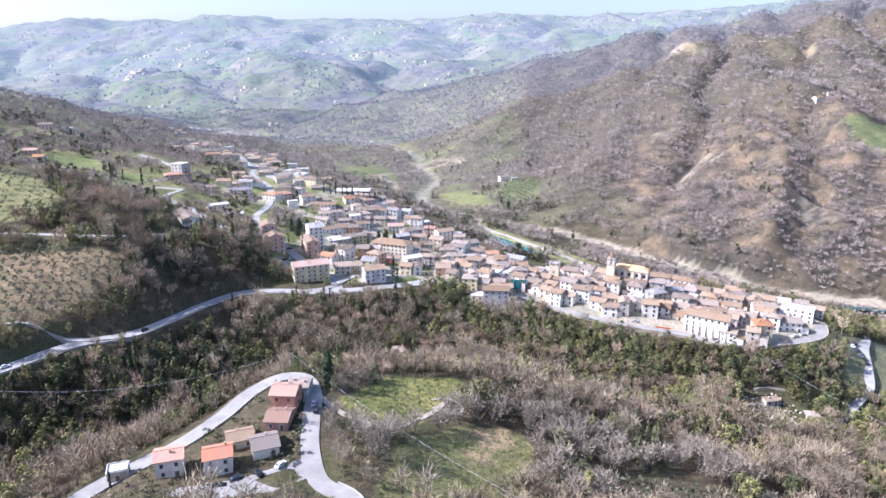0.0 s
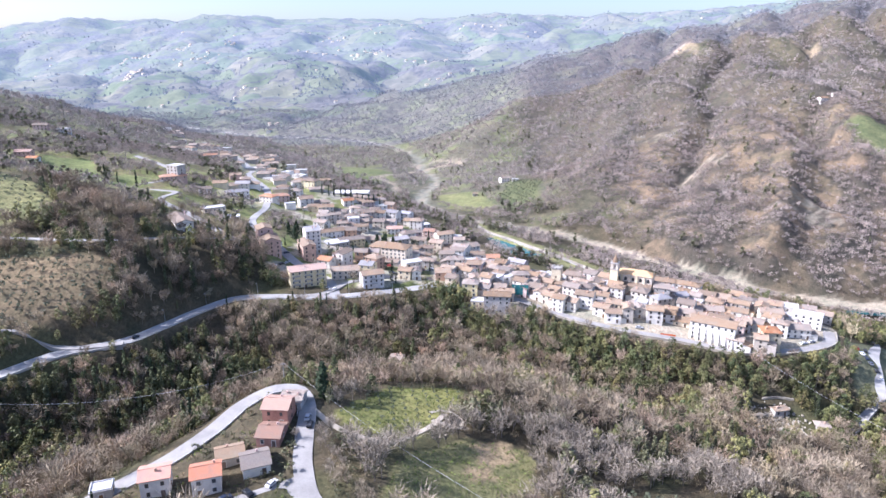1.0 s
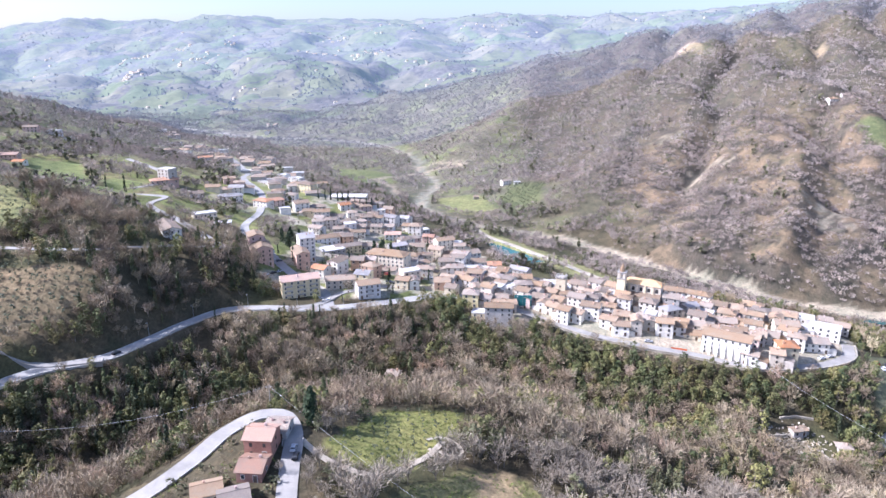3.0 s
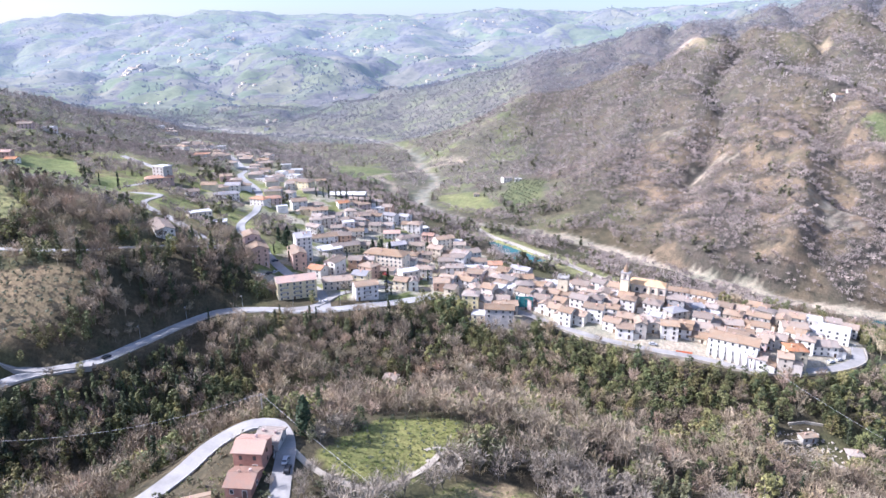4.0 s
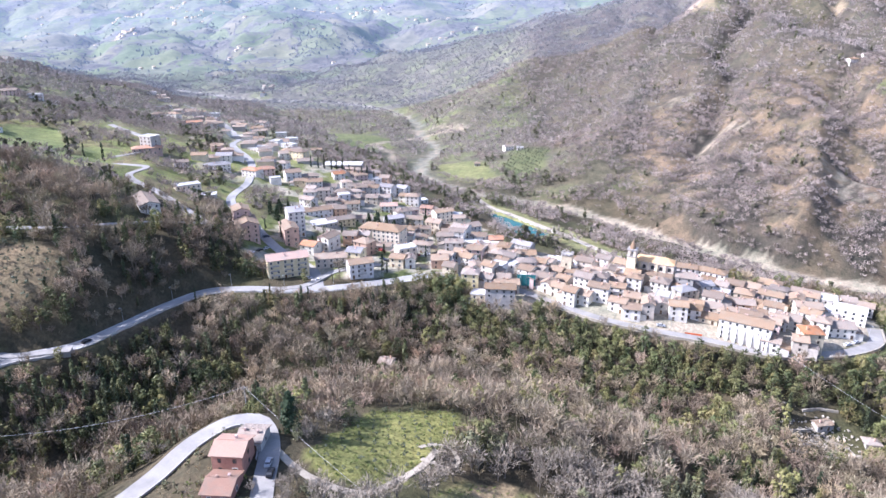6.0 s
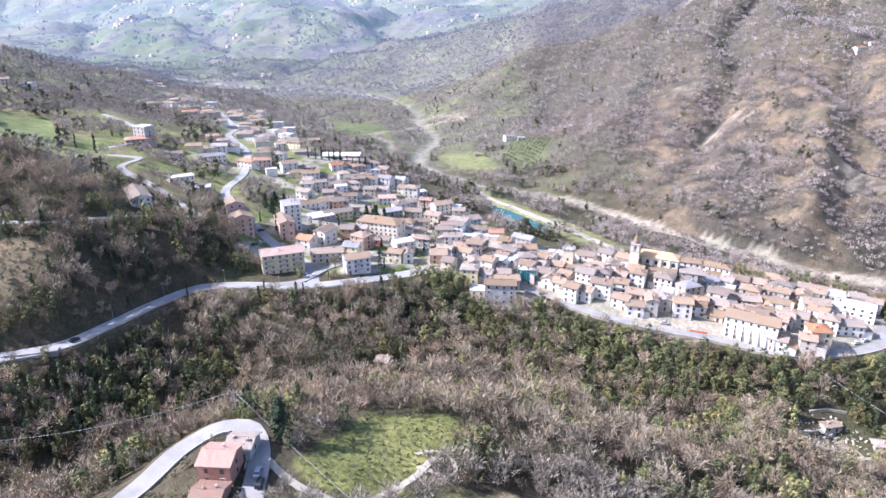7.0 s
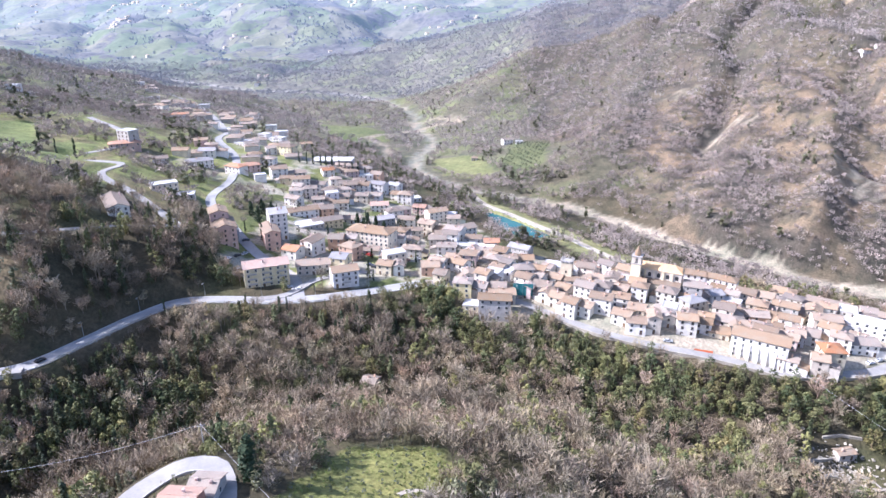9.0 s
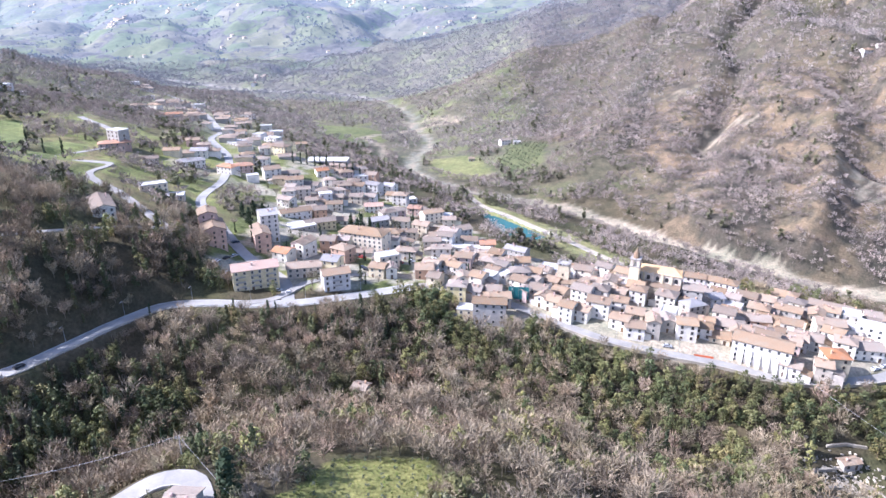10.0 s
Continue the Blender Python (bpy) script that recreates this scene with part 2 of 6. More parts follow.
def plain(name, color, rough=0.9, spread=0.25, size=0.6, big=6.0, depth=0.02, metal=0.0, own_random=0.0, attr=""):
    """A surface of one paint or stuff, uneven at two scales; own_random varies it from object to object, attr from tree to tree."""
    m, nodes, links, b = shader(name, rough, metal)
    fine, wide = noise_node(nodes, links, size), noise_node(nodes, links, big, 3)
    lo, hi = tuple(c * (1 - spread) for c in color), tuple(min(1, c * (1 + spread)) for c in color)
    col = mix(nodes, links, "MIX", fine, lo, hi)
    col = mix(nodes, links, "MULTIPLY", 0.8, col, ramp(nodes, links, wide, [(0.3, (0.72, 0.72, 0.72)), (0.7, (1.12, 1.12, 1.12))]))
    if own_random:
        info = nodes.new("ShaderNodeObjectInfo")
        hsv = nodes.new("ShaderNodeHueSaturation")
        links.new(col, hsv.inputs["Color"])
        links.new(math_node(nodes, links, "ADD", math_node(nodes, links, "MULTIPLY", info.outputs["Random"], 2 * own_random), 1 - own_random), hsv.inputs["Value"])
        odd = math_node(nodes, links, "FRACT", math_node(nodes, links, "MULTIPLY", info.outputs["Random"], 7.31), 0)
        links.new(math_node(nodes, links, "ADD", math_node(nodes, links, "MULTIPLY", odd, 0.03), 0.487), hsv.inputs["Hue"])
        links.new(math_node(nodes, links, "ADD", math_node(nodes, links, "MULTIPLY", odd, 0.6), 0.6), hsv.inputs["Saturation"])
        col = hsv.outputs["Color"]
    if attr:
        at = nodes.new("ShaderNodeAttribute")
        at.attribute_name = attr
        col = mix(nodes, links, "MULTIPLY", 1.0, col, at.outputs["Color"])
    links.new(col, b.inputs["Base Color"])
    if depth:
        bump(nodes, links, b, fine, depth)
    return m


def ground_material():
    m, nodes, links, b = shader("earth", 0.97)
    at = nodes.new("ShaderNodeAttribute")
    at.attribute_name = "cover"
    fine, mid, wide = noise_node(nodes, links, 1.3, 6), noise_node(nodes, links, 7, 5), noise_node(nodes, links, 45, 4)
    col = mix(nodes, links, "MULTIPLY", 1.0, at.outputs["Color"], ramp(nodes, links, fine, [(0.3, (0.6, 0.58, 0.55)), (0.7, (1.3, 1.28, 1.2))]))
    col = mix(nodes, links, "MULTIPLY", 1.0, col, ramp(nodes, links, mid, [(0.33, (0.68, 0.72, 0.68)), (0.66, (1.2, 1.15, 1.1))]))
    col = mix(nodes, links, "MULTIPLY", 1.0, col, ramp(nodes, links, wide, [(0.35, (0.8, 0.86, 0.8)), (0.65, (1.14, 1.1, 1.05))]))
    links.new(col, b.inputs["Base Color"])
    bump(nodes, links, b, math_node(nodes, links, "ADD", fine, mid), 0.5)
    return m


def span(nodes, links, value, a, b, lo, hi):
    n = nodes.new("ShaderNodeMapRange")
    links.new(value, n.inputs["Value"])
    for k, v in zip(("From Min", "From Max", "To Min", "To Max"), (a, b, lo, hi)):
        n.inputs[k].default_value = v
    return n.outputs["Result"]


def far_material():
    """Distant farmland: a patchwork of pasture, ploughland and bare woodland, with painted blue haze."""
    m, nodes, links, b = shader("far_farmland_haze", 1.0)
    geo = nodes.new("ShaderNodeNewGeometry")
    at = nodes.new("ShaderNodeAttribute")
    at.attribute_name = "cover"
    place = nodes.new("ShaderNodeSeparateXYZ")
    links.new(geo.outputs["Position"], place.inputs["Vector"])
    warp = nodes.new("ShaderNodeTexNoise")
    warp.inputs["Scale"].default_value, warp.inputs["Detail"].default_value = 1 / 180, 5
    links.new(geo.outputs["Position"], warp.inputs["Vector"])
    off = nodes.new("ShaderNodeVectorMath")
    off.operation = "MULTIPLY_ADD"
    links.new(warp.outputs["Color"], off.inputs[0])
    off.inputs[1].default_value = (190, 190, 0)
    links.new(geo.outputs["Position"], off.inputs[2])
    vor = nodes.new("ShaderNodeTexVoronoi")
    vor.inputs["Scale"].default_value = 1 / 130
    links.new(off.outputs["Vector"], vor.inputs["Vector"])
    edge = nodes.new("ShaderNodeTexVoronoi")
    edge.feature = "DISTANCE_TO_EDGE"
    edge.inputs["Scale"].default_value = 1 / 130
    links.new(off.outputs["Vector"], edge.inputs["Vector"])
    sep = nodes.new("ShaderNodeSeparateColor")
    links.new(vor.outputs["Color"], sep.inputs["Color"])
    field = ramp(nodes, links, sep.outputs[0], [(0.0, (0.10, 0.13, 0.07)), (0.2, (0.13, 0.155, 0.08)), (0.4, (0.15, 0.15, 0.09)), (0.55, (0.11, 0.14, 0.075)), (0.7, (0.15, 0.145, 0.11)), (0.85, (0.19, 0.175, 0.115)), (1.0, (0.12, 0.15, 0.08))])
    grain = noise_node(nodes, links, 22, 6)
    field = mix(nodes, links, "MULTIPLY", 0.8, field, ramp(nodes, links, grain, [(0.3, (0.6, 0.62, 0.6)), (0.7, (1.25, 1.2, 1.2))]))
    wood = noise_node(nodes, links, 190, 7)
    tree = noise_node(nodes, links, 14, 6)
    woods = mix(nodes, links, "MIX", ramp(nodes, links, tree, [(0.3, (0, 0, 0)), (0.7, (1, 1, 1))]), (0.035, 0.038, 0.04), (0.17, 0.155, 0.14))
    cut = math_node(nodes, links, "ADD", wood, math_node(nodes, links, "MULTIPLY", tree, 0.3))
    col = mix(nodes, links, "MIX", ramp(nodes, links, cut, [(0.68, (0, 0, 0)), (0.73, (1, 1, 1))]), field, woods)
    hedge = math_node(nodes, links, "ADD", edge.outputs["Distance"], math_node(nodes, links, "MULTIPLY", tree, 0.12))
    col = mix(nodes, links, "MIX", ramp(nodes, links, hedge, [(0.07, (1, 1, 1)), (0.10, (0, 0, 0))]), col, woods)
    near = mix(nodes, links, "MULTIPLY", 1.0, at.outputs["Color"], ramp(nodes, links, tree, [(0.3, (0.5, 0.5, 0.5)), (0.7, (1.4, 1.35, 1.3))]))
    cut = math_node(nodes, links, "ADD", place.outputs["Y"], math_node(nodes, links, "MULTIPLY", wood, 700))
    col = mix(nodes, links, "MIX", span(nodes, links, cut, 1850, 2050, 0, 1), near, col)
    links.new(col, b.inputs["Base Color"])
    # aerial haze put in as blue emission, stronger with distance
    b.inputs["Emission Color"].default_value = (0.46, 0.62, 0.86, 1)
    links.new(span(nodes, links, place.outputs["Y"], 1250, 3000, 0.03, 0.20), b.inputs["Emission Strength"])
    bump(nodes, links, b, math_node(nodes, links, "ADD", tree, wood), 1.2)
    return m


def roof_material(name, color, spread=0.3):
    """Old clay tiles: rows of rounded tiles with lichen and odd lighter ones."""
    m, nodes, links, b = shader(name, 0.85)
    tex = nodes.new("ShaderNodeTexCoord")
    wave = nodes.new("ShaderNodeTexWave")
    wave.inputs["Scale"].default_value, wave.inputs["Distortion"].default_value, wave.inputs["Detail"].default_value = 1.4, 0.6, 2
    links.new(tex.outputs["Object"], wave.inputs["Vector"])
    info = nodes.new("ShaderNodeObjectInfo")
    spots, wide = noise_node(nodes, links, 0.5, 5), noise_node(nodes, links, 3.5, 4)
    col = mix(nodes, links, "MIX", spots, tuple(c * (1 - spread) for c in color), tuple(min(1, c * (1 + spread)) for c in color))
    col = mix(nodes, links, "MIX", ramp(nodes, links, wide, [(0.45, (0, 0, 0)), (0.75, (0.7, 0.7, 0.7))]), col, (0.29, 0.26, 0.205))
    hsv = nodes.new("ShaderNodeHueSaturation")
    links.new(col, hsv.inputs["Color"])
    links.new(math_node(nodes, links, "ADD", math_node(nodes, links, "MULTIPLY", info.outputs["Random"], 0.5), 0.72), hsv.inputs["Value"])
    odd = math_node(nodes, links, "FRACT", math_node(nodes, links, "MULTIPLY", info.outputs["Random"], 9.7), 0)
    links.new(math_node(nodes, links, "ADD", math_node(nodes, links, "MULTIPLY", odd, 0.6), 0.6), hsv.inputs["Saturation"])
    links.new(hsv.outputs["Color"], b.inputs["Base Color"])
    bump(nodes, links, b, wave.outputs["Fac"], 0.05)
    return m


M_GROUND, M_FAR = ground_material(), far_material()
M_ROAD = plain("worn_asphalt", (0.34, 0.33, 0.31), 0.92, 0.15, 0.5, 9, 0.01)
M_LANE = plain("pale_concrete_lane", (0.32, 0.305, 0.28), 0.92, 0.18, 0.5, 7, 0.01)
M_TRACK = plain("dirt_track", (0.42, 0.37, 0.29), 0.97, 0.25, 0.5, 4, 0.03)
M_PAINT = plain("road_paint", (0.75, 0.75, 0.72), 0.8, 0.2, 0.3, 3, 0)
M_CONCRETE = plain("weathered_concrete", (0.42, 0.40, 0.37), 0.9, 0.25, 0.8, 5, 0.03)
M_STONE = plain("rubble_stone", (0.40, 0.36, 0.29), 0.95, 0.4, 0.5, 4, 0.06)
M_METAL = plain("galvanised_steel", (0.5, 0.5, 0.5), 0.45, 0.1, 0.4, 3, 0, 0.8)
M_WATER, _n, _l, _b = shader("green_pool_water", 0.25)
_b.inputs["Base Color"].default_value = (0.035, 0.125, 0.12, 1)
_b.inputs["Specular IOR Level"].default_value = 0.3
bump(_n, _l, _b, noise_node(_n, _l, 1.5, 4), 0.04)
WALLS = {"w": plain("white_render", (0.74, 0.69, 0.62), 0.9, 0.1, 0.7, 3, 0.01, 0, 0.13), "c": plain("cream_render", (0.66, 0.56, 0.42), 0.9, 0.14, 0.7, 3, 0.01, 0, 0.15),
         "y": plain("yellow_render", (0.72, 0.60, 0.36), 0.9, 0.1, 0.7, 3, 0.01, 0, 0.08), "p": plain("pink_render", (0.60, 0.40, 0.31), 0.9, 0.14, 0.7, 3, 0.01, 0, 0.15),
         "b": plain("red_brick", (0.43, 0.20, 0.13), 0.9, 0.2, 0.5, 3, 0.02, 0, 0.1),
         "s": plain("grey_stone_render", (0.42, 0.39, 0.35), 0.95, 0.3, 0.5, 3, 0.04, 0, 0.15)}
ROOFS = {"t": roof_material("old_clay_tiles", (0.31, 0.225, 0.155)), "n": roof_material("bright_new_tiles", (0.60, 0.21, 0.09), 0.12), "o": roof_material("new_orange_tiles", (0.43, 0.23, 0.14), 0.15),
         "g": roof_material("grey_slabs", (0.36, 0.34, 0.34), 0.15), "f": plain("pale_roof_screed", (0.55, 0.53, 0.50), 0.9, 0.12, 0.5, 4, 0.02, 0, 0.15),
         "y": roof_material("lichened_ochre_tiles", (0.60, 0.32, 0.05), 0.2)}
M_PANE, _n, _l, _b = shader("dark_window_glass", 0.12)
_b.inputs["Base Color"].default_value = (0.07, 0.075, 0.08, 1)
_b.inputs["Specular IOR Level"].default_value = 0.5
M_FRAME = plain("white_window_frame", (0.62, 0.60, 0.56), 0.7, 0.1, 0.3, 2, 0)
M_SHUTTER = plain("brown_shutter", (0.16, 0.10, 0.06), 0.7, 0.2, 0.2, 2, 0, 0, 0.3)
M_BARK = plain("grey_bark", (0.22, 0.19, 0.155), 0.95, 0.3, 0.4, 3, 0, 0, 0, "tint")
M_TWIG = plain("bare_twigs", (0.34, 0.29, 0.225), 0.95, 0.25, 0.8, 9, 0, 0, 0, "tint")
M_LEAF = plain("evergreen_leaves", (0.15, 0.15, 0.08), 0.6, 0.35, 0.7, 9, 0, 0, 0, "tint")
M_BUD = plain("spring_leaves", (0.25, 0.24, 0.09), 0.7, 0.25, 0.7, 6, 0, 0, 0, "tint")
M_OLIVE = plain("olive_leaves", (0.125, 0.14, 0.085), 0.6, 0.3, 0.6, 6, 0, 0, 0, "tint")
M_CYPRESS = plain("cypress_leaves", (0.035, 0.055, 0.025), 0.7, 0.35, 0.5, 5, 0, 0, 0, "tint")
M_GRASS = plain("grass_tufts", (0.16, 0.20, 0.05), 0.8, 0.3, 0.5, 5, 0, 0, 0, "tint")
M_FARWOOD = plain("distant_woods_haze_glow", (0.13, 0.13, 0.125), 1.0, 0.3, 20, 200, 0, 0, 0, "tint")
# faint blue glow stands in for the haze before the far hills
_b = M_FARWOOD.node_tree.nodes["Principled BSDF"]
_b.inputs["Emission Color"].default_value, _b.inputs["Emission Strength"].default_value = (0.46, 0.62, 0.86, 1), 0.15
M_MIDWOOD = plain("bare_woods_haze_glow", (0.27, 0.245, 0.22), 1.0, 0.25, 2, 60, 0, 0, 0, "tint")
# a weaker haze glow for the woods at the valley head
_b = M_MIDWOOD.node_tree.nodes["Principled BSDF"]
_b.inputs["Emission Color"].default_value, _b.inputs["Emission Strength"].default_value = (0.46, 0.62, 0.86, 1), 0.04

# ---------------------------------------------------------------- ground cover
GREEN_FIELD = [(-31, 224), (-20, 247), (8, 250), (12, 234), (1, 222), (-9, 207), (-19, 201), (-29, 201), (-38, 208)]
MEADOW = [(-16, 185), (-5, 199), (10, 212), (33, 210), (28, 181), (5, 160), (-20, 160)]
SOIL_A = [(10, 210), (25, 214), (28, 205), (13, 199)]
SOIL_B = [(5, 196), (17, 200), (19, 192), (8, 188)]
OLIVE_GROVE = [(-245, 330), (-176, 335), (-167, 325), (-180, 304), (-210, 277), (-250, 285)]
OLIVE_UPPER = [(-290, 425), (-258, 412), (-222, 378), (-250, 352), (-300, 352)]
LEFT_PASTURE = [(-360, 590), (-329, 612), (-251, 487), (-278, 462), (-330, 500)]
LEFT_PASTURE_B = [(-274, 546), (-240, 540), (-226, 488), (-240, 470)]
FAR_MEADOW = [(-190, 1050), (-78, 940), (-64, 867), (-125, 820), (-150, 900)]
RIVER_FIELD = [(-5, 790), (39, 782), (56, 712), (20, 705), (0, 735)]
GROVE = [(84, 818), (122, 782), (99, 708), (62, 720)]
HILL_PASTURE = [(448, 740), (540, 762), (560, 700), (452, 655)]
CLIFF_A = [(241, 687), (268, 738), (287, 742), (310, 712), (300, 700), (275, 712), (264, 671)]
CLIFF_B = [(247, 815), (278, 860), (310, 875), (285, 820)]
CRAG = [(318, 592), (364, 594), (340, 548), (312, 556)]
BARE_A = [(430, 1340), (470, 1300), (450, 1200), (415, 1250)]
BARE_B = [(575, 1140), (640, 1165), (600, 1090)]
TOWN_AREA = [(-104, 384), (-118, 425), (-104, 480), (-120, 520), (-135, 600), (-80, 660), (-35, 590), (15, 540), (45, 480), (60, 450), (62, 380), (20, 388), (-30, 377), (-70, 372)]
VILLAGE_AREA = [(10, 384), (28, 360), (62, 358), (101, 338), (155, 320), (212, 333), (228, 352), (246, 385), (222, 402), (150, 424), (95, 438), (60, 465), (20, 470)]
UPPER_TOWN = [(-128, 520), (-195, 540), (-195, 640), (-250, 760), (-420, 1000), (-380, 1020), (-220, 850), (-120, 700), (-110, 600)]
COURT = [(226, 343), (240, 352), (262, 360), (300, 380), (300, 320), (228, 300), (212, 303)]
DARK_A = [(-215, 258), (-171, 282), (-126, 330), (-95, 330), (-92, 296), (-150, 258), (-185, 225), (-230, 215)]
DARK_B = [(-182, 356), (-122, 416), (-100, 384), (-106, 366), (-137, 350), (-163, 306), (-186, 299), (-196, 320)]
DARK_C = [(-84, 356), (0, 380), (71, 352), (130, 328), (210, 322), (200, 305), (111, 306), (37, 330), (-27, 340), (-75, 338)]


def inside(x, y, poly, wobble=2.0):
    x, y = np.asarray(x, float), np.asarray(y, float)
    if wobble:
        x, y = x + wobble * waves(x, y, 26, 21, 2), y + wobble * waves(x, y, 22, 22, 2)
    hit = np.zeros(x.shape, bool)
    for (ax, ay), (bx, by) in zip(poly, poly[1:] + poly[:1]):
        cross = (ay > y) != (by > y)
        hit ^= cross & (x < (bx - ax) * (y - ay) / ((by - ay) or 1e-9) + ax)
    return hit


def cover(x, y):
    """The colour of the soil, litter, grass, gravel or rock at each place, with tree shade painted on the right-hand
    hill.
    """
    base = np.empty((len(x), 3))
    base[:] = (0.095, 0.08, 0.055)
    n1, n2 = waves(x, y, 90, 31, 4), waves(x, y, 38, 32, 3)

    def lay(mask, color, amount=1.0):
        u = (np.asarray(mask, float) * amount)[:, None]
        base[:] = base * (1 - u) + np.array(color) * u
    lay(smooth(0.1, 0.6, n1), (0.095, 0.10, 0.05), 0.6)
    foot = 140 - 115 * smooth(620, 860, y)
    right = smooth(foot, foot + 70, x - 0.1 * (y - 480)) * smooth(450, 520, y)
    # dark base: shade beneath the hill's trees put into the ground colour
    lay(right, (0.105, 0.092, 0.082))
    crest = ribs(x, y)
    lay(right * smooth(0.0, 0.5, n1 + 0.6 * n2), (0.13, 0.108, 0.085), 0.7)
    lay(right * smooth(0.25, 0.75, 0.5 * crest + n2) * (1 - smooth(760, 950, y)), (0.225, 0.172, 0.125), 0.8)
    # gullies darker again, the same painted shade where trees stand thickest
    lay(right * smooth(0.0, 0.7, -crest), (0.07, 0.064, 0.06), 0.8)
    lay(right * smooth(0.6, 0.9, waves(x, y, 150, 64, 3)) * smooth(1000, 1200, y), (0.15, 0.15, 0.095), 0.6)
    lay(right * smooth(700, 1000, y) * smooth(0.1, 0.5, n2), (0.12, 0.118, 0.09), 0.5)
    left = (1 - smooth(-140, -90, x)) * smooth(420, 480, y) * (1 - smooth(750, 1000, y))
    lay(left, (0.25, 0.23, 0.13), 0.7)
    lay(left * smooth(-0.2, 0.3, n2), (0.23, 0.26, 0.10), 0.8)
    lay((1 - right) * smooth(560, 820, y), (0.16, 0.155, 0.125), 0.85)
    lay((1 - right) * smooth(560, 820, y) * smooth(0.15, 0.4, n1), (0.18, 0.195, 0.11), 0.8)
    for poly, color in ((GREEN_FIELD, (0.22, 0.225, 0.085)), (MEADOW, (0.21, 0.20, 0.10)), (SOIL_A, (0.38, 0.29, 0.19)), (SOIL_B, (0.34, 0.26, 0.17)),
                        (OLIVE_GROVE, (0.205, 0.165, 0.11)), (OLIVE_UPPER, (0.24, 0.24, 0.12)), (LEFT_PASTURE, (0.175, 0.205, 0.085)), (LEFT_PASTURE_B, (0.175, 0.205, 0.085)),
                        (FAR_MEADOW, (0.16, 0.18, 0.09)), (RIVER_FIELD, (0.21, 0.22, 0.11)), (GROVE, (0.14, 0.155, 0.085)), (HILL_PASTURE, (0.15, 0.17, 0.09)),
                        (BARE_A, (0.31, 0.25, 0.19)), (BARE_B, (0.31, 0.25, 0.19)),
                        (TOWN_AREA, (0.40, 0.37, 0.33)), (VILLAGE_AREA, (0.37, 0.335, 0.29)), (COURT, (0.20, 0.20, 0.13))):
        lay(inside(x, y, poly, 1.0 if poly in (GREEN_FIELD, MEADOW, SOIL_A, SOIL_B, COURT) else 3.0), color)
    for poly, color in ((CLIFF_A, (0.27, 0.235, 0.20)), (CLIFF_B, (0.23, 0.20, 0.165)), (CRAG, (0.25, 0.22, 0.19))):
        lay(inside(x, y, poly, 7) & (waves(x, y, 18, 77, 3) > -0.1), color)
    lay(inside(x, y, TOWN_AREA, 3) & (n2 > 0.25), (0.17, 0.19, 0.08))
    lay(inside(x, y, UPPER_TOWN, 6) & (n2 < 0.1), (0.30, 0.29, 0.22))
    lay((near_line(x, y, CANAL_BANK)[0] < 16) & (x > 0), (0.27, 0.27, 0.14))
    d = near_line(x, y, RIVER, 20)[0] + 3.5 * n2
    lay((1 - smooth(7, 10, d)) * (1 - smooth(560, 700, y)), (0.42, 0.37, 0.31))
    lay((1 - smooth(4.5, 8, d)) * smooth(560, 700, y), (0.33, 0.29, 0.25))
    lay((1 - smooth(1.5, 4, np.abs(d - 4))) * smooth(600, 700, y), (0.25, 0.245, 0.22))
    lay(1 - smooth(4, 6, near_line(x, y, GRAVEL_LOOP)[0]), (0.30, 0.265, 0.22))
    return base


def grid_mesh(name, xs, ys, material, colors=None, drop=None):
    rows, cols = xs.shape
    zs = land(xs, ys)
    if drop is not None:
        zs = zs + drop
    v = np.stack([xs.ravel(), ys.ravel(), zs.ravel()], 1)
    i = (np.arange(rows - 1)[:, None] * cols + np.arange(cols - 1)[None, :]).ravel()
    f = np.stack([i, i + 1, i + cols + 1, i + cols], 1)
    me = bpy.data.meshes.new(name)
    me.vertices.add(len(v)), me.loops.add(f.size), me.polygons.add(len(f))
    me.vertices.foreach_set("co", v.ravel())
    me.loops.foreach_set("vertex_index", f.ravel())
    me.polygons.foreach_set("loop_start", np.arange(len(f)) * 4)
    me.polygons.foreach_set("use_smooth", np.ones(len(f), bool))
    if colors is not None:
        at = me.attributes.new("cover", "FLOAT_COLOR", "POINT")
        at.data.foreach_set("color", np.concatenate([colors(v[:, 0], v[:, 1]), np.ones((len(v), 1))], 1).ravel())
    me.update(calc_edges=True)
    me.materials.append(material)
    return new(name, me)


YS = [-320.0]
while YS[-1] < 1760:
    y = YS[-1]
    YS.append(y + (14 if y < 120 else 2.6 if y < 430 else 2.6 + 0.0095 * (y - 430)))
YS = np.array(YS)
U = np.linspace(-1, 1, 300)
sheet_half = 190 + 0.86 * np.maximum(YS, 0)
SHEET = land(sheet_half[:, None] * U[None, :], np.repeat(YS[:, None], 300, 1))
NEAR = int(np.searchsorted(YS, 1250))
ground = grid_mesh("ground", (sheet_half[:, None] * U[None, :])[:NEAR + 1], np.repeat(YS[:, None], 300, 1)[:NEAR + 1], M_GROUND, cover)


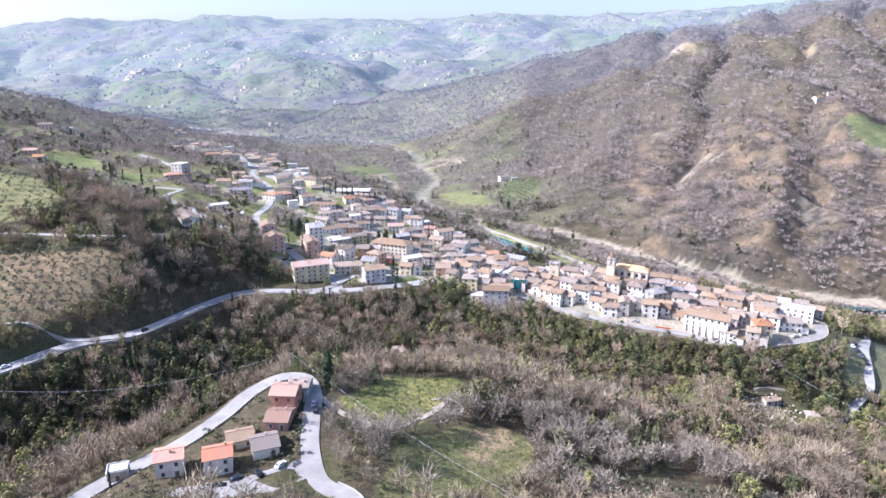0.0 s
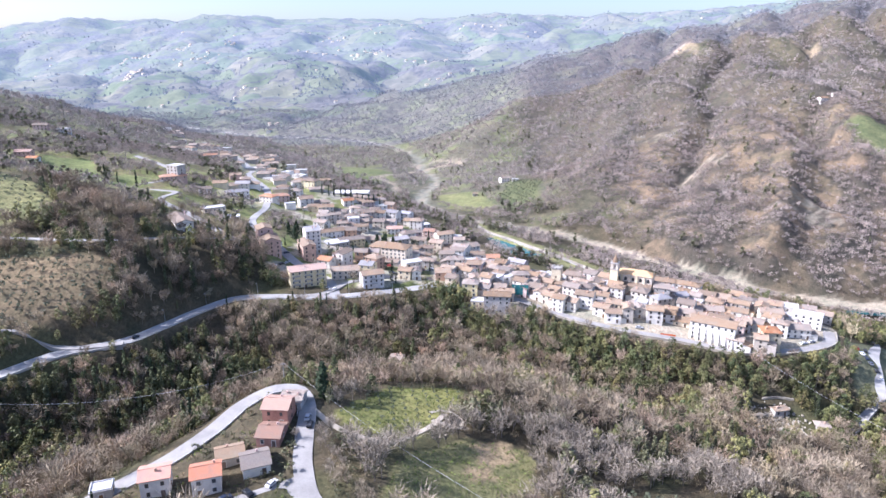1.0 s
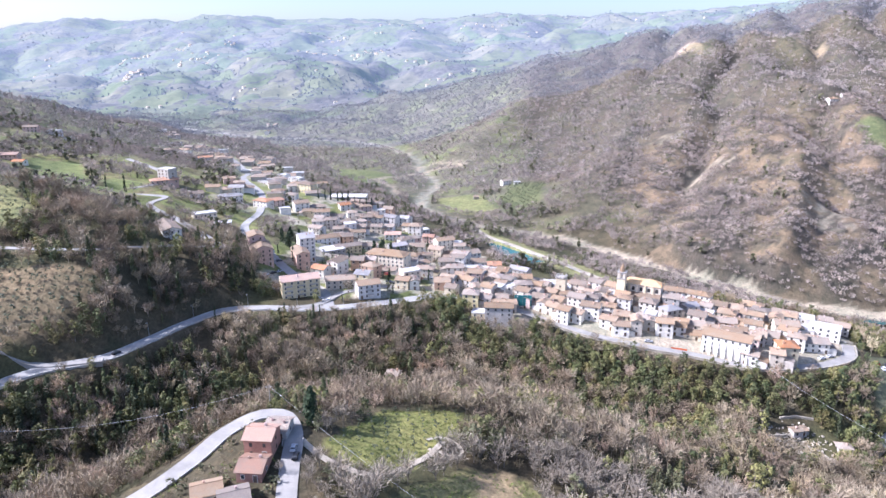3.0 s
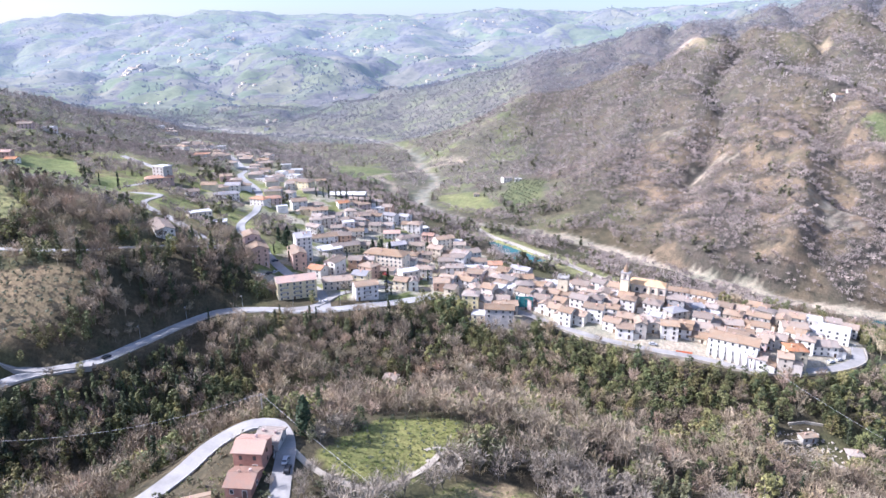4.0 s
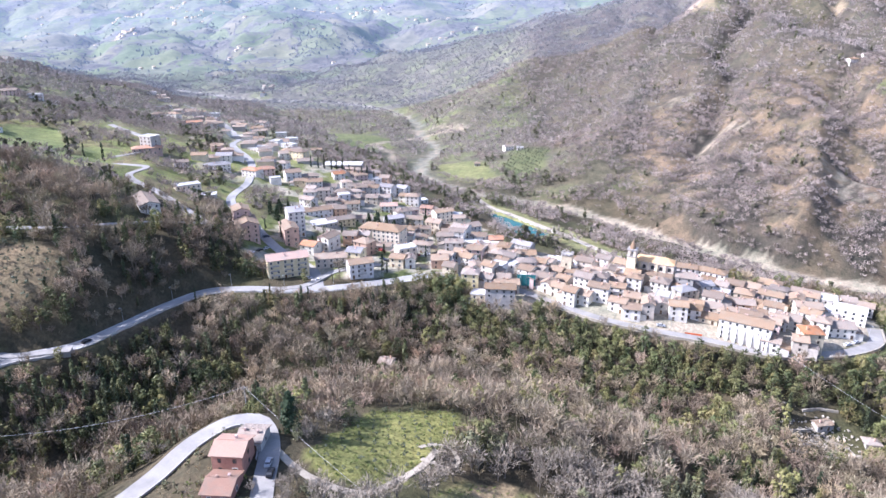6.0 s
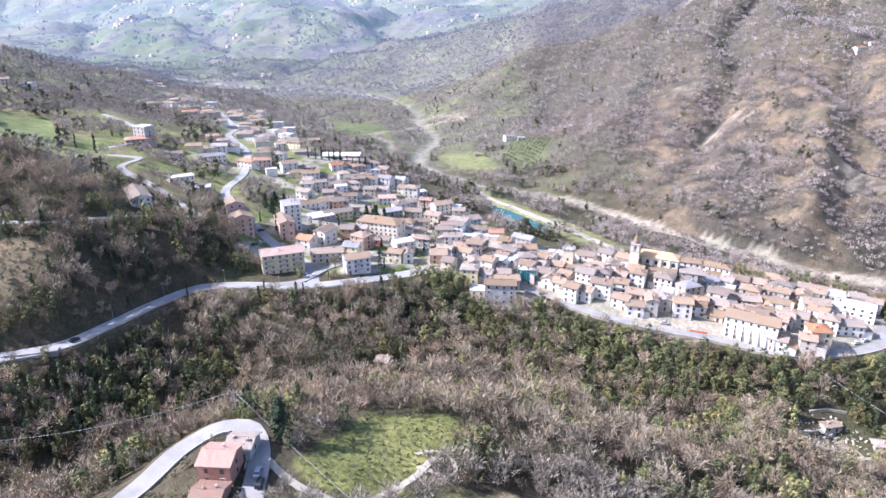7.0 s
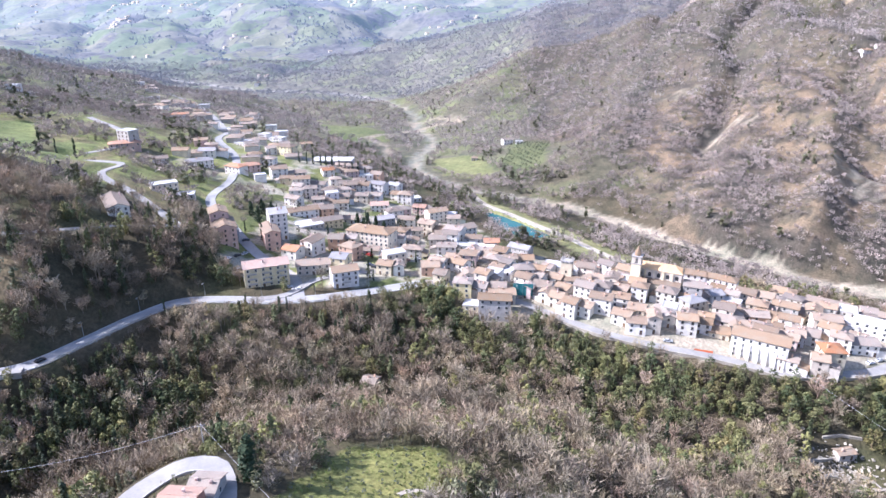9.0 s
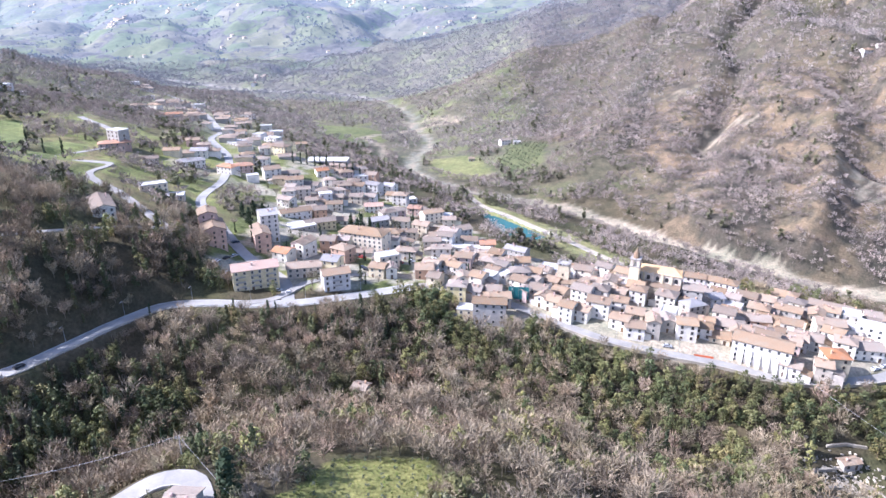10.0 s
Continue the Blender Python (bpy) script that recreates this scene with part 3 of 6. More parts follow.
def on_sheet(x, y):
    """The height of the ground sheet, between its corners."""
    x, y = np.asarray(x, float), np.asarray(y, float)
    i = np.clip(np.searchsorted(YS, y) - 1, 0, len(YS) - 2)
    v = (y - YS[i]) / (YS[i + 1] - YS[i])
    wide = sheet_half[i] * (1 - v) + sheet_half[i + 1] * v
    c = np.clip((x / wide + 1) / 2 * (len(U) - 1), 0, len(U) - 1.001)
    j = c.astype(int)
    u = c - j
    return (SHEET[i, j] * (1 - u) + SHEET[i, j + 1] * u) * (1 - v) + (SHEET[i + 1, j] * (1 - u) + SHEET[i + 1, j + 1] * u) * v


def ground_at(x, y):
    return float(on_sheet(np.array([x]), np.array([y]))[0])


tagged(ground, "rough brown and green valley ground with fields and scrub", "ground", kind="structure")
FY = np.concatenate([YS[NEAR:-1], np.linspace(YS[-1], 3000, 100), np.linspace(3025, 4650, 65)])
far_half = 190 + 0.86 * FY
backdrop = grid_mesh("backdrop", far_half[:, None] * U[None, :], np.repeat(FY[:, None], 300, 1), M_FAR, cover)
tagged(backdrop, "distant hills of patchwork fields and woods with a painted haze glow", "hills", kind="structure")


def ribbon(name, line, width, material, lift=0.06, step=3.0, label="", category="road", sides=0.5):
    """A road with thickness, laid along a line of the land."""
    p = arc(line, step)
    t = np.gradient(p[:, :2], axis=0)
    t /= np.linalg.norm(t, axis=1)[:, None]
    nrm = np.stack([-t[:, 1], t[:, 0]], 1)
    bm = bmesh.new()
    rows = []
    for q, n in zip(p, nrm):
        l, r = q[:2] + n * width / 2, q[:2] - n * width / 2
        rows.append([bm.verts.new(c) for c in ((*l, q[2] - sides), (*l, q[2] + lift), (*r, q[2] + lift), (*r, q[2] - sides))])
    for a, b in zip(rows[:-1], rows[1:]):
        for k in range(3):
            bm.faces.new((a[k], b[k], b[k + 1], a[k + 1]))
    bm.normal_update()
    me = bpy.data.meshes.new(name)
    bm.to_mesh(me)
    bm.free()
    me.materials.append(material)
    return tagged(new(name, me), label, category, kind="structure")


main_road = ribbon("road_main", MAIN_ROAD, 7.6, M_ROAD, label="pale grey two-lane asphalt road round the hillside")
ring_road = ribbon("road_ring", RING_ROAD, 6.0, M_LANE, label="pale paved road along the village wall")
lane_road = ribbon("road_lane", LANE, 6.0, M_LANE, label="pale concrete lane in a hairpin bend")
ribbon("road_track", FIELD_TRACK, 2.2, M_TRACK, label="dusty dirt track beside the field")
ribbon("road_valley", VALLEY_ROAD, 6.0, M_ROAD, 0.1, 5, label="grey asphalt road up through the town")
ribbon("road_hill", HILL_ROAD, 4.6, M_LANE, 0.15, 4, label="pale winding hill road")
ribbon("road_upper", UPPER_ROAD, 4.2, M_ROAD, 0.1, 4, label="narrow asphalt road above the olive grove")
ribbon("road_canal", CANAL_BANK, 4.0, M_TRACK, 0.1, 4, label="pale gravel path on the canal bank")

# ---------------------------------------------------------------- buildings
def link_mesh(name, bm, materials):
    bm.normal_update()
    me = bpy.data.meshes.new(name)
    bm.to_mesh(me)
    bm.free()
    for m in materials if isinstance(materials, (list, tuple)) else [materials]:
        me.materials.append(m)
    return me


def part(name, bm, material, parent, label="", at=None):
    """One mesh object under a thing or a part; bm may be a ready mesh."""
    me = bm if isinstance(bm, bpy.types.Mesh) else link_mesh(name, bm, material)
    ob = new(name, me)
    ob.parent = parent
    if at is not None:
        ob.matrix_basis = at
    return tagged(ob, label)


def box(bm, x0, y0, z0, x1, y1, z1, mat=0):
    v = [bm.verts.new(c) for c in ((x0, y0, z0), (x1, y0, z0), (x1, y1, z0), (x0, y1, z0), (x0, y0, z1), (x1, y0, z1), (x1, y1, z1), (x0, y1, z1))]
    for f in ((3, 2, 1, 0), (4, 5, 6, 7), (0, 1, 5, 4), (1, 2, 6, 5), (2, 3, 7, 6), (3, 0, 4, 7)):
        bm.faces.new([v[i] for i in f]).material_index = mat
    return v


def slab(bm, pts, thick):
    """A flat plate of the given corners, thickened downward."""
    top = [bm.verts.new(p) for p in pts]
    low = [bm.verts.new((p[0], p[1], p[2] - thick)) for p in pts]
    bm.faces.new(top)
    bm.faces.new(low[::-1])
    for i in range(len(pts)):
        j = (i + 1) % len(pts)
        bm.faces.new((top[i], low[i], low[j], top[j]))


def empty(name, m, label, category, group="", kind=""):
    ob = new(name)
    ob.matrix_basis = m
    ob.empty_display_size = 0.5
    return tagged(ob, label, category, group, kind)


def window_mesh(w, h, frame_material):
    """A window in one piece: a moulded frame stepping in to the pane."""
    bm = bmesh.new()
    steps = ((0.12, 0.05), (0.12, -0.08), (0.0, -0.08), (0.0, -0.025))
    rings = [[bm.verts.new((sx * (w / 2 + o), y, h / 2 + sz * (h / 2 + o))) for sx, sz in ((-1, -1), (1, -1), (1, 1), (-1, 1))] for o, y in steps]
    for p, q in zip(rings[:-1], rings[1:]):
        for i in range(4):
            j = (i + 1) % 4
            bm.faces.new((p[i], p[j], q[j], q[i]))
    bm.faces.new(rings[-1]).material_index = 1
    return link_mesh("window", bm, [frame_material, M_PANE])


WINDOWS = [window_mesh(0.95, 1.35, M_FRAME), window_mesh(0.9, 1.3, M_SHUTTER), window_mesh(0.75, 1.1, M_SHUTTER), window_mesh(1.1, 1.35, M_FRAME)]


def door_mesh():
    bm = bmesh.new()
    box(bm, -0.6, -0.05, 0, 0.6, 0.05, 2.25, 2)
    for x0, z0, x1, z1 in ((-0.75, 0, -0.6, 2.4), (0.6, 0, 0.75, 2.4), (-0.6, 2.25, 0.6, 2.4)):
        box(bm, x0, -0.1, z0, x1, 0.05, z1, 0)
    return link_mesh("door", bm, [M_FRAME, M_PANE, M_SHUTTER])


def chimney_mesh():
    bm = bmesh.new()
    box(bm, -0.3, -0.3, -1.2, 0.3, 0.3, 0.9)
    box(bm, -0.38, -0.38, 0.9, 0.38, 0.38, 1.0)
    box(bm, -0.2, -0.2, 1.0, 0.2, 0.2, 1.2)
    return link_mesh("chimney", bm, WALLS["p"])


def balcony_mesh(w):
    bm = bmesh.new()
    box(bm, -w / 2, -1.3, -0.18, w / 2, 0.0, 0)
    box(bm, -w / 2, -1.3, 0, w / 2, -1.22, 0.18, 0)
    for z in (0.45, 0.7, 0.98):
        box(bm, -w / 2, -1.29, z, w / 2, -1.24, z + 0.05, 1)
    k = int(w / 0.6)
    for i in range(k + 1):
        x = -w / 2 + w * i / k
        box(bm, x - 0.025, -1.28, 0.18, x + 0.025, -1.25, 1.0, 1)
    return link_mesh("balcony", bm, [M_CONCRETE, M_METAL])


DOOR, CHIMNEY, BALCONY = door_mesh(), chimney_mesh(), balcony_mesh(4.2)
WALL_WORDS = {"w": "white-rendered", "c": "cream-rendered", "y": "yellow-rendered", "p": "pinkish-rendered", "b": "red brick", "s": "grey stone"}
ROOF_WORDS = {"t": "faded clay-tile roof", "o": "orange clay-tile roof", "n": "bright orange tile roof", "g": "grey slab roof", "f": "flat pale roof", "y": "ochre lichened roof"}
HIGH = {1: "single-storey", 2: "two-storey", 3: "three-storey", 4: "four-storey", 5: "five-storey", 6: "six-storey"}
FOOTPRINTS = []


def roof_bm(kind, w, d, h, pitch, over=0.55, along=True):
    bm = bmesh.new()
    if not along:
        w, d = d, w
    a, b, t = w / 2 + over, d / 2 + over, 0.22
    rise, drop = pitch * d / 2, pitch * over
    if kind == "hip":
        r = max(0.3, w / 2 - d / 2)
        e, k = h - drop + t, h + rise + t
        for pts in (((-a, -b, e), (a, -b, e), (r, 0, k), (-r, 0, k)), ((a, b, e), (-a, b, e), (-r, 0, k), (r, 0, k)), ((a, -b, e), (a, b, e), (r, 0, k)), ((-a, b, e), (-a, -b, e), (-r, 0, k))):
            slab(bm, pts, t)
    else:
        e, k = h - drop + t, h + rise + t
        slab(bm, ((-a, -b, e), (a, -b, e), (a, 0, k), (-a, 0, k)), t)
        slab(bm, ((a, b, e), (-a, b, e), (-a, 0, k), (a, 0, k)), t)
        box(bm, -a, -0.16, k - 0.03, a, 0.16, k + 0.09)
    if not along:
        bmesh.ops.rotate(bm, cent=(0, 0, 0), matrix=Matrix.Rotation(radians(90), 3, "Z"), verts=bm.verts)
    return bm


def house(x, y, w, d, turn, storeys, look_of, rng, name="house", storey=2.6, roof="", windows=True, balconies=0, along=None, group="houses of the town", z=None, side_windows=True, label="", annex=False):
    """A house on the ground at x, y: walls, roof, chimneys, windows and a door."""
    tile, wall = look_of[0], look_of[1]
    c, s = math.cos(radians(turn)), math.sin(radians(turn))
    spots = [ground_at(x + c * i * w / 2 - s * j * d / 2, y + s * i * w / 2 + c * j * d / 2) for i, j in ((-1, -1), (1, -1), (0, 0))]
    z = (0.6 * min(spots) + 0.4 * spots[2]) if z is None else z
    h = storey * storeys + 0.5
    FOOTPRINTS.append((x, y, max(w, d) / 2))
    words = label or f"{HIGH[storeys]} {WALL_WORDS[wall]} house with a {ROOF_WORDS[tile]}"
    root = empty(name, pose(x, y, z, 0, 0, turn), words, "house", group)
    along = (w >= d * 0.8) if along is None else along
    pitch = rng.uniform(0.32, 0.40)
    kind = roof or ("flat" if tile == "f" else "hip" if (rng.random() < 0.35 and w >= d) else "gable")
    bm = bmesh.new()
    v = box(bm, -w / 2, -d / 2, -6, w / 2, d / 2, h)
    if kind == "gable":
        if along:
            for sx, (i, j) in ((-1, (7, 4)), (1, (5, 6))):
                k = bm.verts.new((sx * w / 2, 0, h + pitch * d / 2))
                bm.faces.new((v[i], v[j], k))
        else:
            for sy, (i, j) in ((-1, (4, 5)), (1, (6, 7))):
                k = bm.verts.new((0, sy * d / 2, h + pitch * w / 2))
                bm.faces.new((v[i], v[j], k))
    part("wall", bm, WALLS[wall], root)
    if kind == "flat":
        bm = bmesh.new()
        box(bm, -w / 2 - 0.25, -d / 2 - 0.25, h, w / 2 + 0.25, d / 2 + 0.25, h + 0.2)
        for x0, y0, x1, y1 in ((-w / 2, -d / 2, w / 2, -d / 2 + 0.2), (-w / 2, d / 2 - 0.2, w / 2, d / 2), (-w / 2, -d / 2 + 0.2, -w / 2 + 0.2, d / 2 - 0.2), (w / 2 - 0.2, -d / 2 + 0.2, w / 2, d / 2 - 0.2)):
            box(bm, x0, y0, h + 0.2, x1, y1, h + 0.55)
        part("roof", bm, ROOFS["f"], root)
    else:
        part("roof", roof_bm(kind, w, d, h, pitch, along=along), ROOFS[tile], root)
        for _ in range(rng.choice((1, 1, 2))):
            part("chimney", CHIMNEY, None, root, at=pose(rng.uniform(-0.3, 0.3) * w, rng.uniform(-0.25, 0.25) * d, h + pitch * d * 0.32 + 0.2))
    if windows:
        me = rng.choice(WINDOWS)
        n = max(1, int((w - 0.6) / 3.0))
        skip = rng.randrange(n)
        for f in range(storeys):
            for i in range(n):
                px = (i + 0.5) / n * w - w / 2 + rng.uniform(-0.15, 0.15)
                if f == 0 and i == skip:
                    part("door", DOOR, None, root, at=pose(px, -d / 2 - 0.03, 0.05))
                elif rng.random() < 0.92:
                    part("window", me, None, root, at=pose(px, -d / 2 - 0.03, f * storey + 1.1))
            if side_windows:
                m = max(1, int(d / 4.6))
                for i in range(m):
                    py = (i + 0.5) / m * d - d / 2
                    for sx in (-1, 1):
                        if rng.random() < 0.7:
                            part("window", me, None, root, at=pose(sx * (w / 2 + 0.03), py, f * storey + 1.1, 0, 0, 90 * sx))
    if annex:
        # a lower lean-to against one side
        sx = rng.choice((-1, 1))
        aw, ad, ah = rng.uniform(2.5, 4.5), d * rng.uniform(0.55, 0.9), h * rng.uniform(0.45, 0.75)
        y0 = rng.uniform(-0.5, 0.5) * (d - ad) - ad / 2
        bm = bmesh.new()
        x0, x1 = sorted((sx * w / 2, sx * (w / 2 + aw)))
        box(bm, x0, y0, -6, x1, y0 + ad, ah)
        part("annex_wall", bm, WALLS[rng.choice("wwcs")], root)
        bm = bmesh.new()
        xa, xb = sx * (w / 2 + 0.02), sx * (w / 2 + aw + 0.4)
        pts = ((xa, y0 - 0.3, ah + 0.28 * aw + 0.25), (xb, y0 - 0.3, ah + 0.12), (xb, y0 + ad + 0.3, ah + 0.12), (xa, y0 + ad + 0.3, ah + 0.28 * aw + 0.25))
        slab(bm, pts if sx > 0 else pts[::-1], 0.2)
        part("annex_roof", bm, ROOFS["t"], root)
    if balconies:
        k = max(1, int(w / 6.5))
        for f in range(1, storeys):
            for i in range(k):
                if balconies == 1:
                    part("balcony", BALCONY, None, root, at=pose((i + 0.5) / k * w - w / 2, -d / 2, f * storey + 0.1))
        if balconies == 2:
            k = max(1, int(d / 6.5))
            for f in range(1, storeys):
                for i in range(k):
                    part("balcony", BALCONY, None, root, at=pose(w / 2, (i + 0.5) / k * d - d / 2, f * storey + 0.1, 0, 0, 90))
    return root


# x, y, width, depth, turn, storeys, roof and wall
TOWN_LOW = [(-82, 379, 21.4, 11, 22, 4, "oy"), (-113, 413, 11.9, 20, 24, 4, "tp"), (-91, 424, 8.4, 18, 24, 4, "tp"), (-118, 421, 9.3, 12, 24, 5, "tp"), (-90, 437, 9.9, 11, 24, 6, "gw"), (-76, 413, 9.2, 9, -22, 2, "ow"), (-67, 422, 8.2, 12, -26, 3, "tw"), (-61, 393, 17.1, 9, 12, 2, "tc"), (-47, 396, 8.7, 9, -16, 3, "gy"), (-45, 419, 10, 9, -34, 3, "tp"), (-37, 451, 27.9, 13, -20, 4, "ty"), (-43, 380, 12.8, 9, 22, 3, "tw"), (-23, 395, 8.1, 8, -17, 2, "tc"), (-17, 395, 5.6, 8, 10, 2, "tw"), (-20, 408, 11.1, 8, 26, 3, "fy")]
TOWN_LOW_B = [(0, 398, 9.3, 10, 3, 2, "tp"), (-81, 467, 20.9, 13, 33, 1, "fs"), (-166, 406, 10.3, 27, 33, 2, "tw"), (-167, 468, 15.6, 9, 34, 2, "fc"), (-154, 466, 12.1, 9, 17, 1, "fs"), (4, 405, 8.8, 9, -25, 2, "tw"), (6, 388, 6.5, 8, -22, 2, "tc")]
TOWN_MID = [(-86, 486, 19.6, 8, 26, 2, "tw"), (-69, 477, 19.1, 9, 26, 2, "tc"), (-34, 496, 12.7, 9, 26, 2, "gs"), (-107, 567, 13.5, 9, 17, 2, "tw"), (-88, 550, 12.6, 9, -9, 2, "tw"), (-99, 535, 7.6, 8, -13, 2, "tc"), (-96, 506, 10.5, 8, -26, 2, "tw"), (-77, 541, 11.1, 9, -12, 2, "tw"), (-78, 569, 8.6, 8, 16, 2, "tw"), (-87, 586, 9.5, 8, 26, 2, "ow"), (-62, 571, 12.6, 9, -10, 2, "tc"), (-66, 517, 10.8, 8, 6, 2, "tw"), (-45, 576, 11.8, 9, -26, 3, "gw"), (-33, 582, 9.4, 9, -26, 3, "gw"), (-23, 559, 10.9, 9, -11, 3, "tw")]
TOWN_MID_B = [(-18, 571, 11.2, 8, 26, 1, "fw"), (-47, 549, 13.4, 9, -9, 2, "tw"), (-40, 527, 12.7, 9, 6, 2, "ow"), (-29, 517, 11.5, 9, 26, 2, "tw"), (-11, 536, 9.3, 8, -14, 2, "op"), (-19, 500, 11.6, 9, -3, 2, "tw"), (-4, 486, 10.7, 9, -26, 3, "tc"), (1, 522, 14.4, 9, 26, 3, "tw"), (14, 478, 11.4, 10, -26, 3, "tw"), (-120, 562, 12.2, 10, 26, 3, "tw"), (19, 486, 15.9, 10, 26, 3, "tw")]
TOWN_UPPER = [(-149, 553, 14.2, 9, -26, 2, "ow"), (-144, 570, 14.6, 9, 26, 2, "op"), (-135, 592, 10.8, 9, -7, 2, "tw"), (-141, 624, 9.2, 8, 26, 2, "tw"), (-178, 558, 19.3, 9, 26, 2, "gw"), (-180, 583, 12.3, 9, 7, 2, "gw"), (-228, 550, 21.2, 9, 26, 2, "op"), (-227, 555, 12.3, 9, -26, 5, "fs"), (-168, 641, 13, 14, -26, 1, "fw"), (-197, 535, 10.1, 8, 26, 2, "tw")]
TOWN_FAR = [(-379, 937, 23.4, 6, 26, 1, "fw"), (-280, 771, 26.1, 9, 26, 2, "ow"), (-329, 850, 16.8, 9, -26, 2, "tw"), (-335, 820, 14.6, 8, 26, 2, "tc"), (-418, 998, 11.6, 8, 21, 2, "fw"), (-396, 984, 17.1, 8, 22, 2, "tw"), (-330, 906, 16, 8, 26, 2, "tw"), (-237, 817, 10.9, 9, 16, 2, "tw"), (-233, 889, 16.1, 9, -19, 2, "tw"), (-173, 722, 10.8, 9, -26, 2, "fw"), (-158, 715, 14.6, 9, -26, 2, "fw"), (-127, 623, 14.8, 10, -26, 3, "ty"), (-218, 737, 18.6, 9, 19, 1, "fs")]
GATE_QUARTER = [(37, 467, 9.3, 8, 2, 2, "op"), (55, 461, 13.8, 8, -34, 2, "gs"), (45, 431, 7.7, 8, 12, 3, "tw"), (55, 435, 9, 9, -1, 3, "ts"), (50, 403, 10.2, 8, 2, 3, "tw"), (42, 410, 6.6, 7, -34, 3, "tw"), (20, 392, 6.1, 8, 1, 3, "tw"), (28, 388, 7.1, 8, -32, 3, "tc"), (15, 406, 10.8, 8, -34, 2, "tw"), (17, 378, 9, 8, -10, 4, "ty"), (26, 379, 7, 8, -22, 3, "tw"), (35, 380, 7.2, 8, -7, 3, "tw"), (36, 374, 12.9, 8, 2, 3, "oc"), (32, 364, 15.5, 8, -6, 4, "ts"), (21, 366, 7.9, 7, -11, 2, "fc")]
GATE_QUARTER_B = [(50, 381, 5.5, 7, -29, 3, "tp"), (25, 432, 7, 8, -34, 2, "tw"), (32, 440, 7.7, 8, -1, 2, "tw")]
OLD_WEST = [(59, 377, 5.5, 8, -34, 3, "tw"), (64, 373, 6.8, 8, -34, 3, "tc"), (69, 364, 7, 8, -34, 4, "tw"), (76, 364, 7.7, 8, -34, 3, "tw"), (80, 430, 13, 8, 21, 2, "oc"), (94, 433, 12.2, 8, 9, 2, "ow"), (101, 408, 9.2, 8, -34, 3, "tc"), (99, 387, 8, 8, -34, 3, "ts"), (79, 380, 9.6, 8, -34, 3, "tc"), (88, 382, 8.6, 8, -27, 3, "tw"), (84, 366, 10.4, 8, -25, 3, "tw"), (92, 356, 8.6, 8, -33, 3, "tw"), (97, 351, 8.5, 8, -12, 3, "tw"), (105, 351, 5.9, 9, -11, 4, "tc"), (100, 361, 7.9, 8, -26, 3, "tc")]
OLD_WEST_B = [(113, 356, 5.9, 8, -7, 3, "ts"), (120, 350, 8.7, 8, -13, 4, "tw")]
OLD_EAST = [(137, 389, 9.3, 9, -24, 4, "ts"), (129, 353, 7.5, 8, -19, 3, "tw"), (143, 359, 13.5, 9, -28, 3, "tc"), (150, 424, 14, 8, -23, 3, "tw"), (163, 418, 19.5, 8, -34, 3, "tw"), (151, 395, 7.2, 8, 11, 3, "gw"), (172, 403, 10.1, 9, -33, 3, "tc"), (180, 401, 11.3, 9, -29, 3, "tw"), (198, 414, 13.4, 9, -34, 3, "tc"), (182, 380, 12.2, 8, -34, 3, "ts"), (161, 369, 11.8, 8, -12, 3, "tp"), (145, 354, 5.8, 8, -19, 2, "tw"), (164, 344, 10.3, 8, -34, 3, "tp"), (177, 351, 11.4, 9, -34, 3, "tw"), (194, 365, 12.4, 9, -15, 3, "tc")]
OLD_EAST_B = [(217, 402, 20.5, 9, -34, 3, "tc"), (157, 327, 8.1, 8, -34, 3, "tw"), (168, 323, 6.4, 8, -23, 3, "tc"), (174, 326, 9, 9, -8, 4, "oc"), (197, 342, 12.9, 9, -9, 3, "tw"), (214, 361, 15.5, 8, -34, 3, "fw"), (242, 397, 16.5, 8, -34, 2, "tw"), (232, 399, 10.1, 8, -15, 2, "tw"), (131, 373, 10.1, 8, 21, 4, "gs")]
rng = random.Random(7)
APARTMENTS = {(-82, 379): 1, (-113, 413): 2, (-91, 424): 2, (-43, 380): 1}
for row in (TOWN_LOW + TOWN_LOW_B + TOWN_MID + TOWN_MID_B + TOWN_UPPER + TOWN_FAR + GATE_QUARTER + GATE_QUARTER_B + OLD_WEST + OLD_WEST_B + OLD_EAST + OLD_EAST_B):
    old = row[0] > 10 and row[1] < 440
    if old and row[6][0] == "o" and row[:2] not in ((174, 326), (94, 433)):
        row = (*row[:6], "t" + row[6][1])
    if old and row[5] >= 3 and (row[0] * 7 + row[1]) % 5 < 3 and row[:2] != (174, 326):
        row = (*row[:5], row[5] - 1, row[6])
    house(*row, rng, name="apartment_block" if row[5] >= 4 and not old else "house", balconies=APARTMENTS.get(row[:2], 0), along=False if row[:2] in ((-113, 413), (-91, 424), (-166, 406)) else None,
          roof="hip" if row[:2] == (-37, 451) else "gable" if row[:2] == (-82, 379) else "", side_windows=not old or rng.random() < 0.5, annex=old and rng.random() < 0.6,
          group="old village houses" if old else "houses of the town", windows=row[1] < 720,
          label="long yellow civic building with rows of tall windows and tiled roof" if row[:2] == (-37, 451) else "")

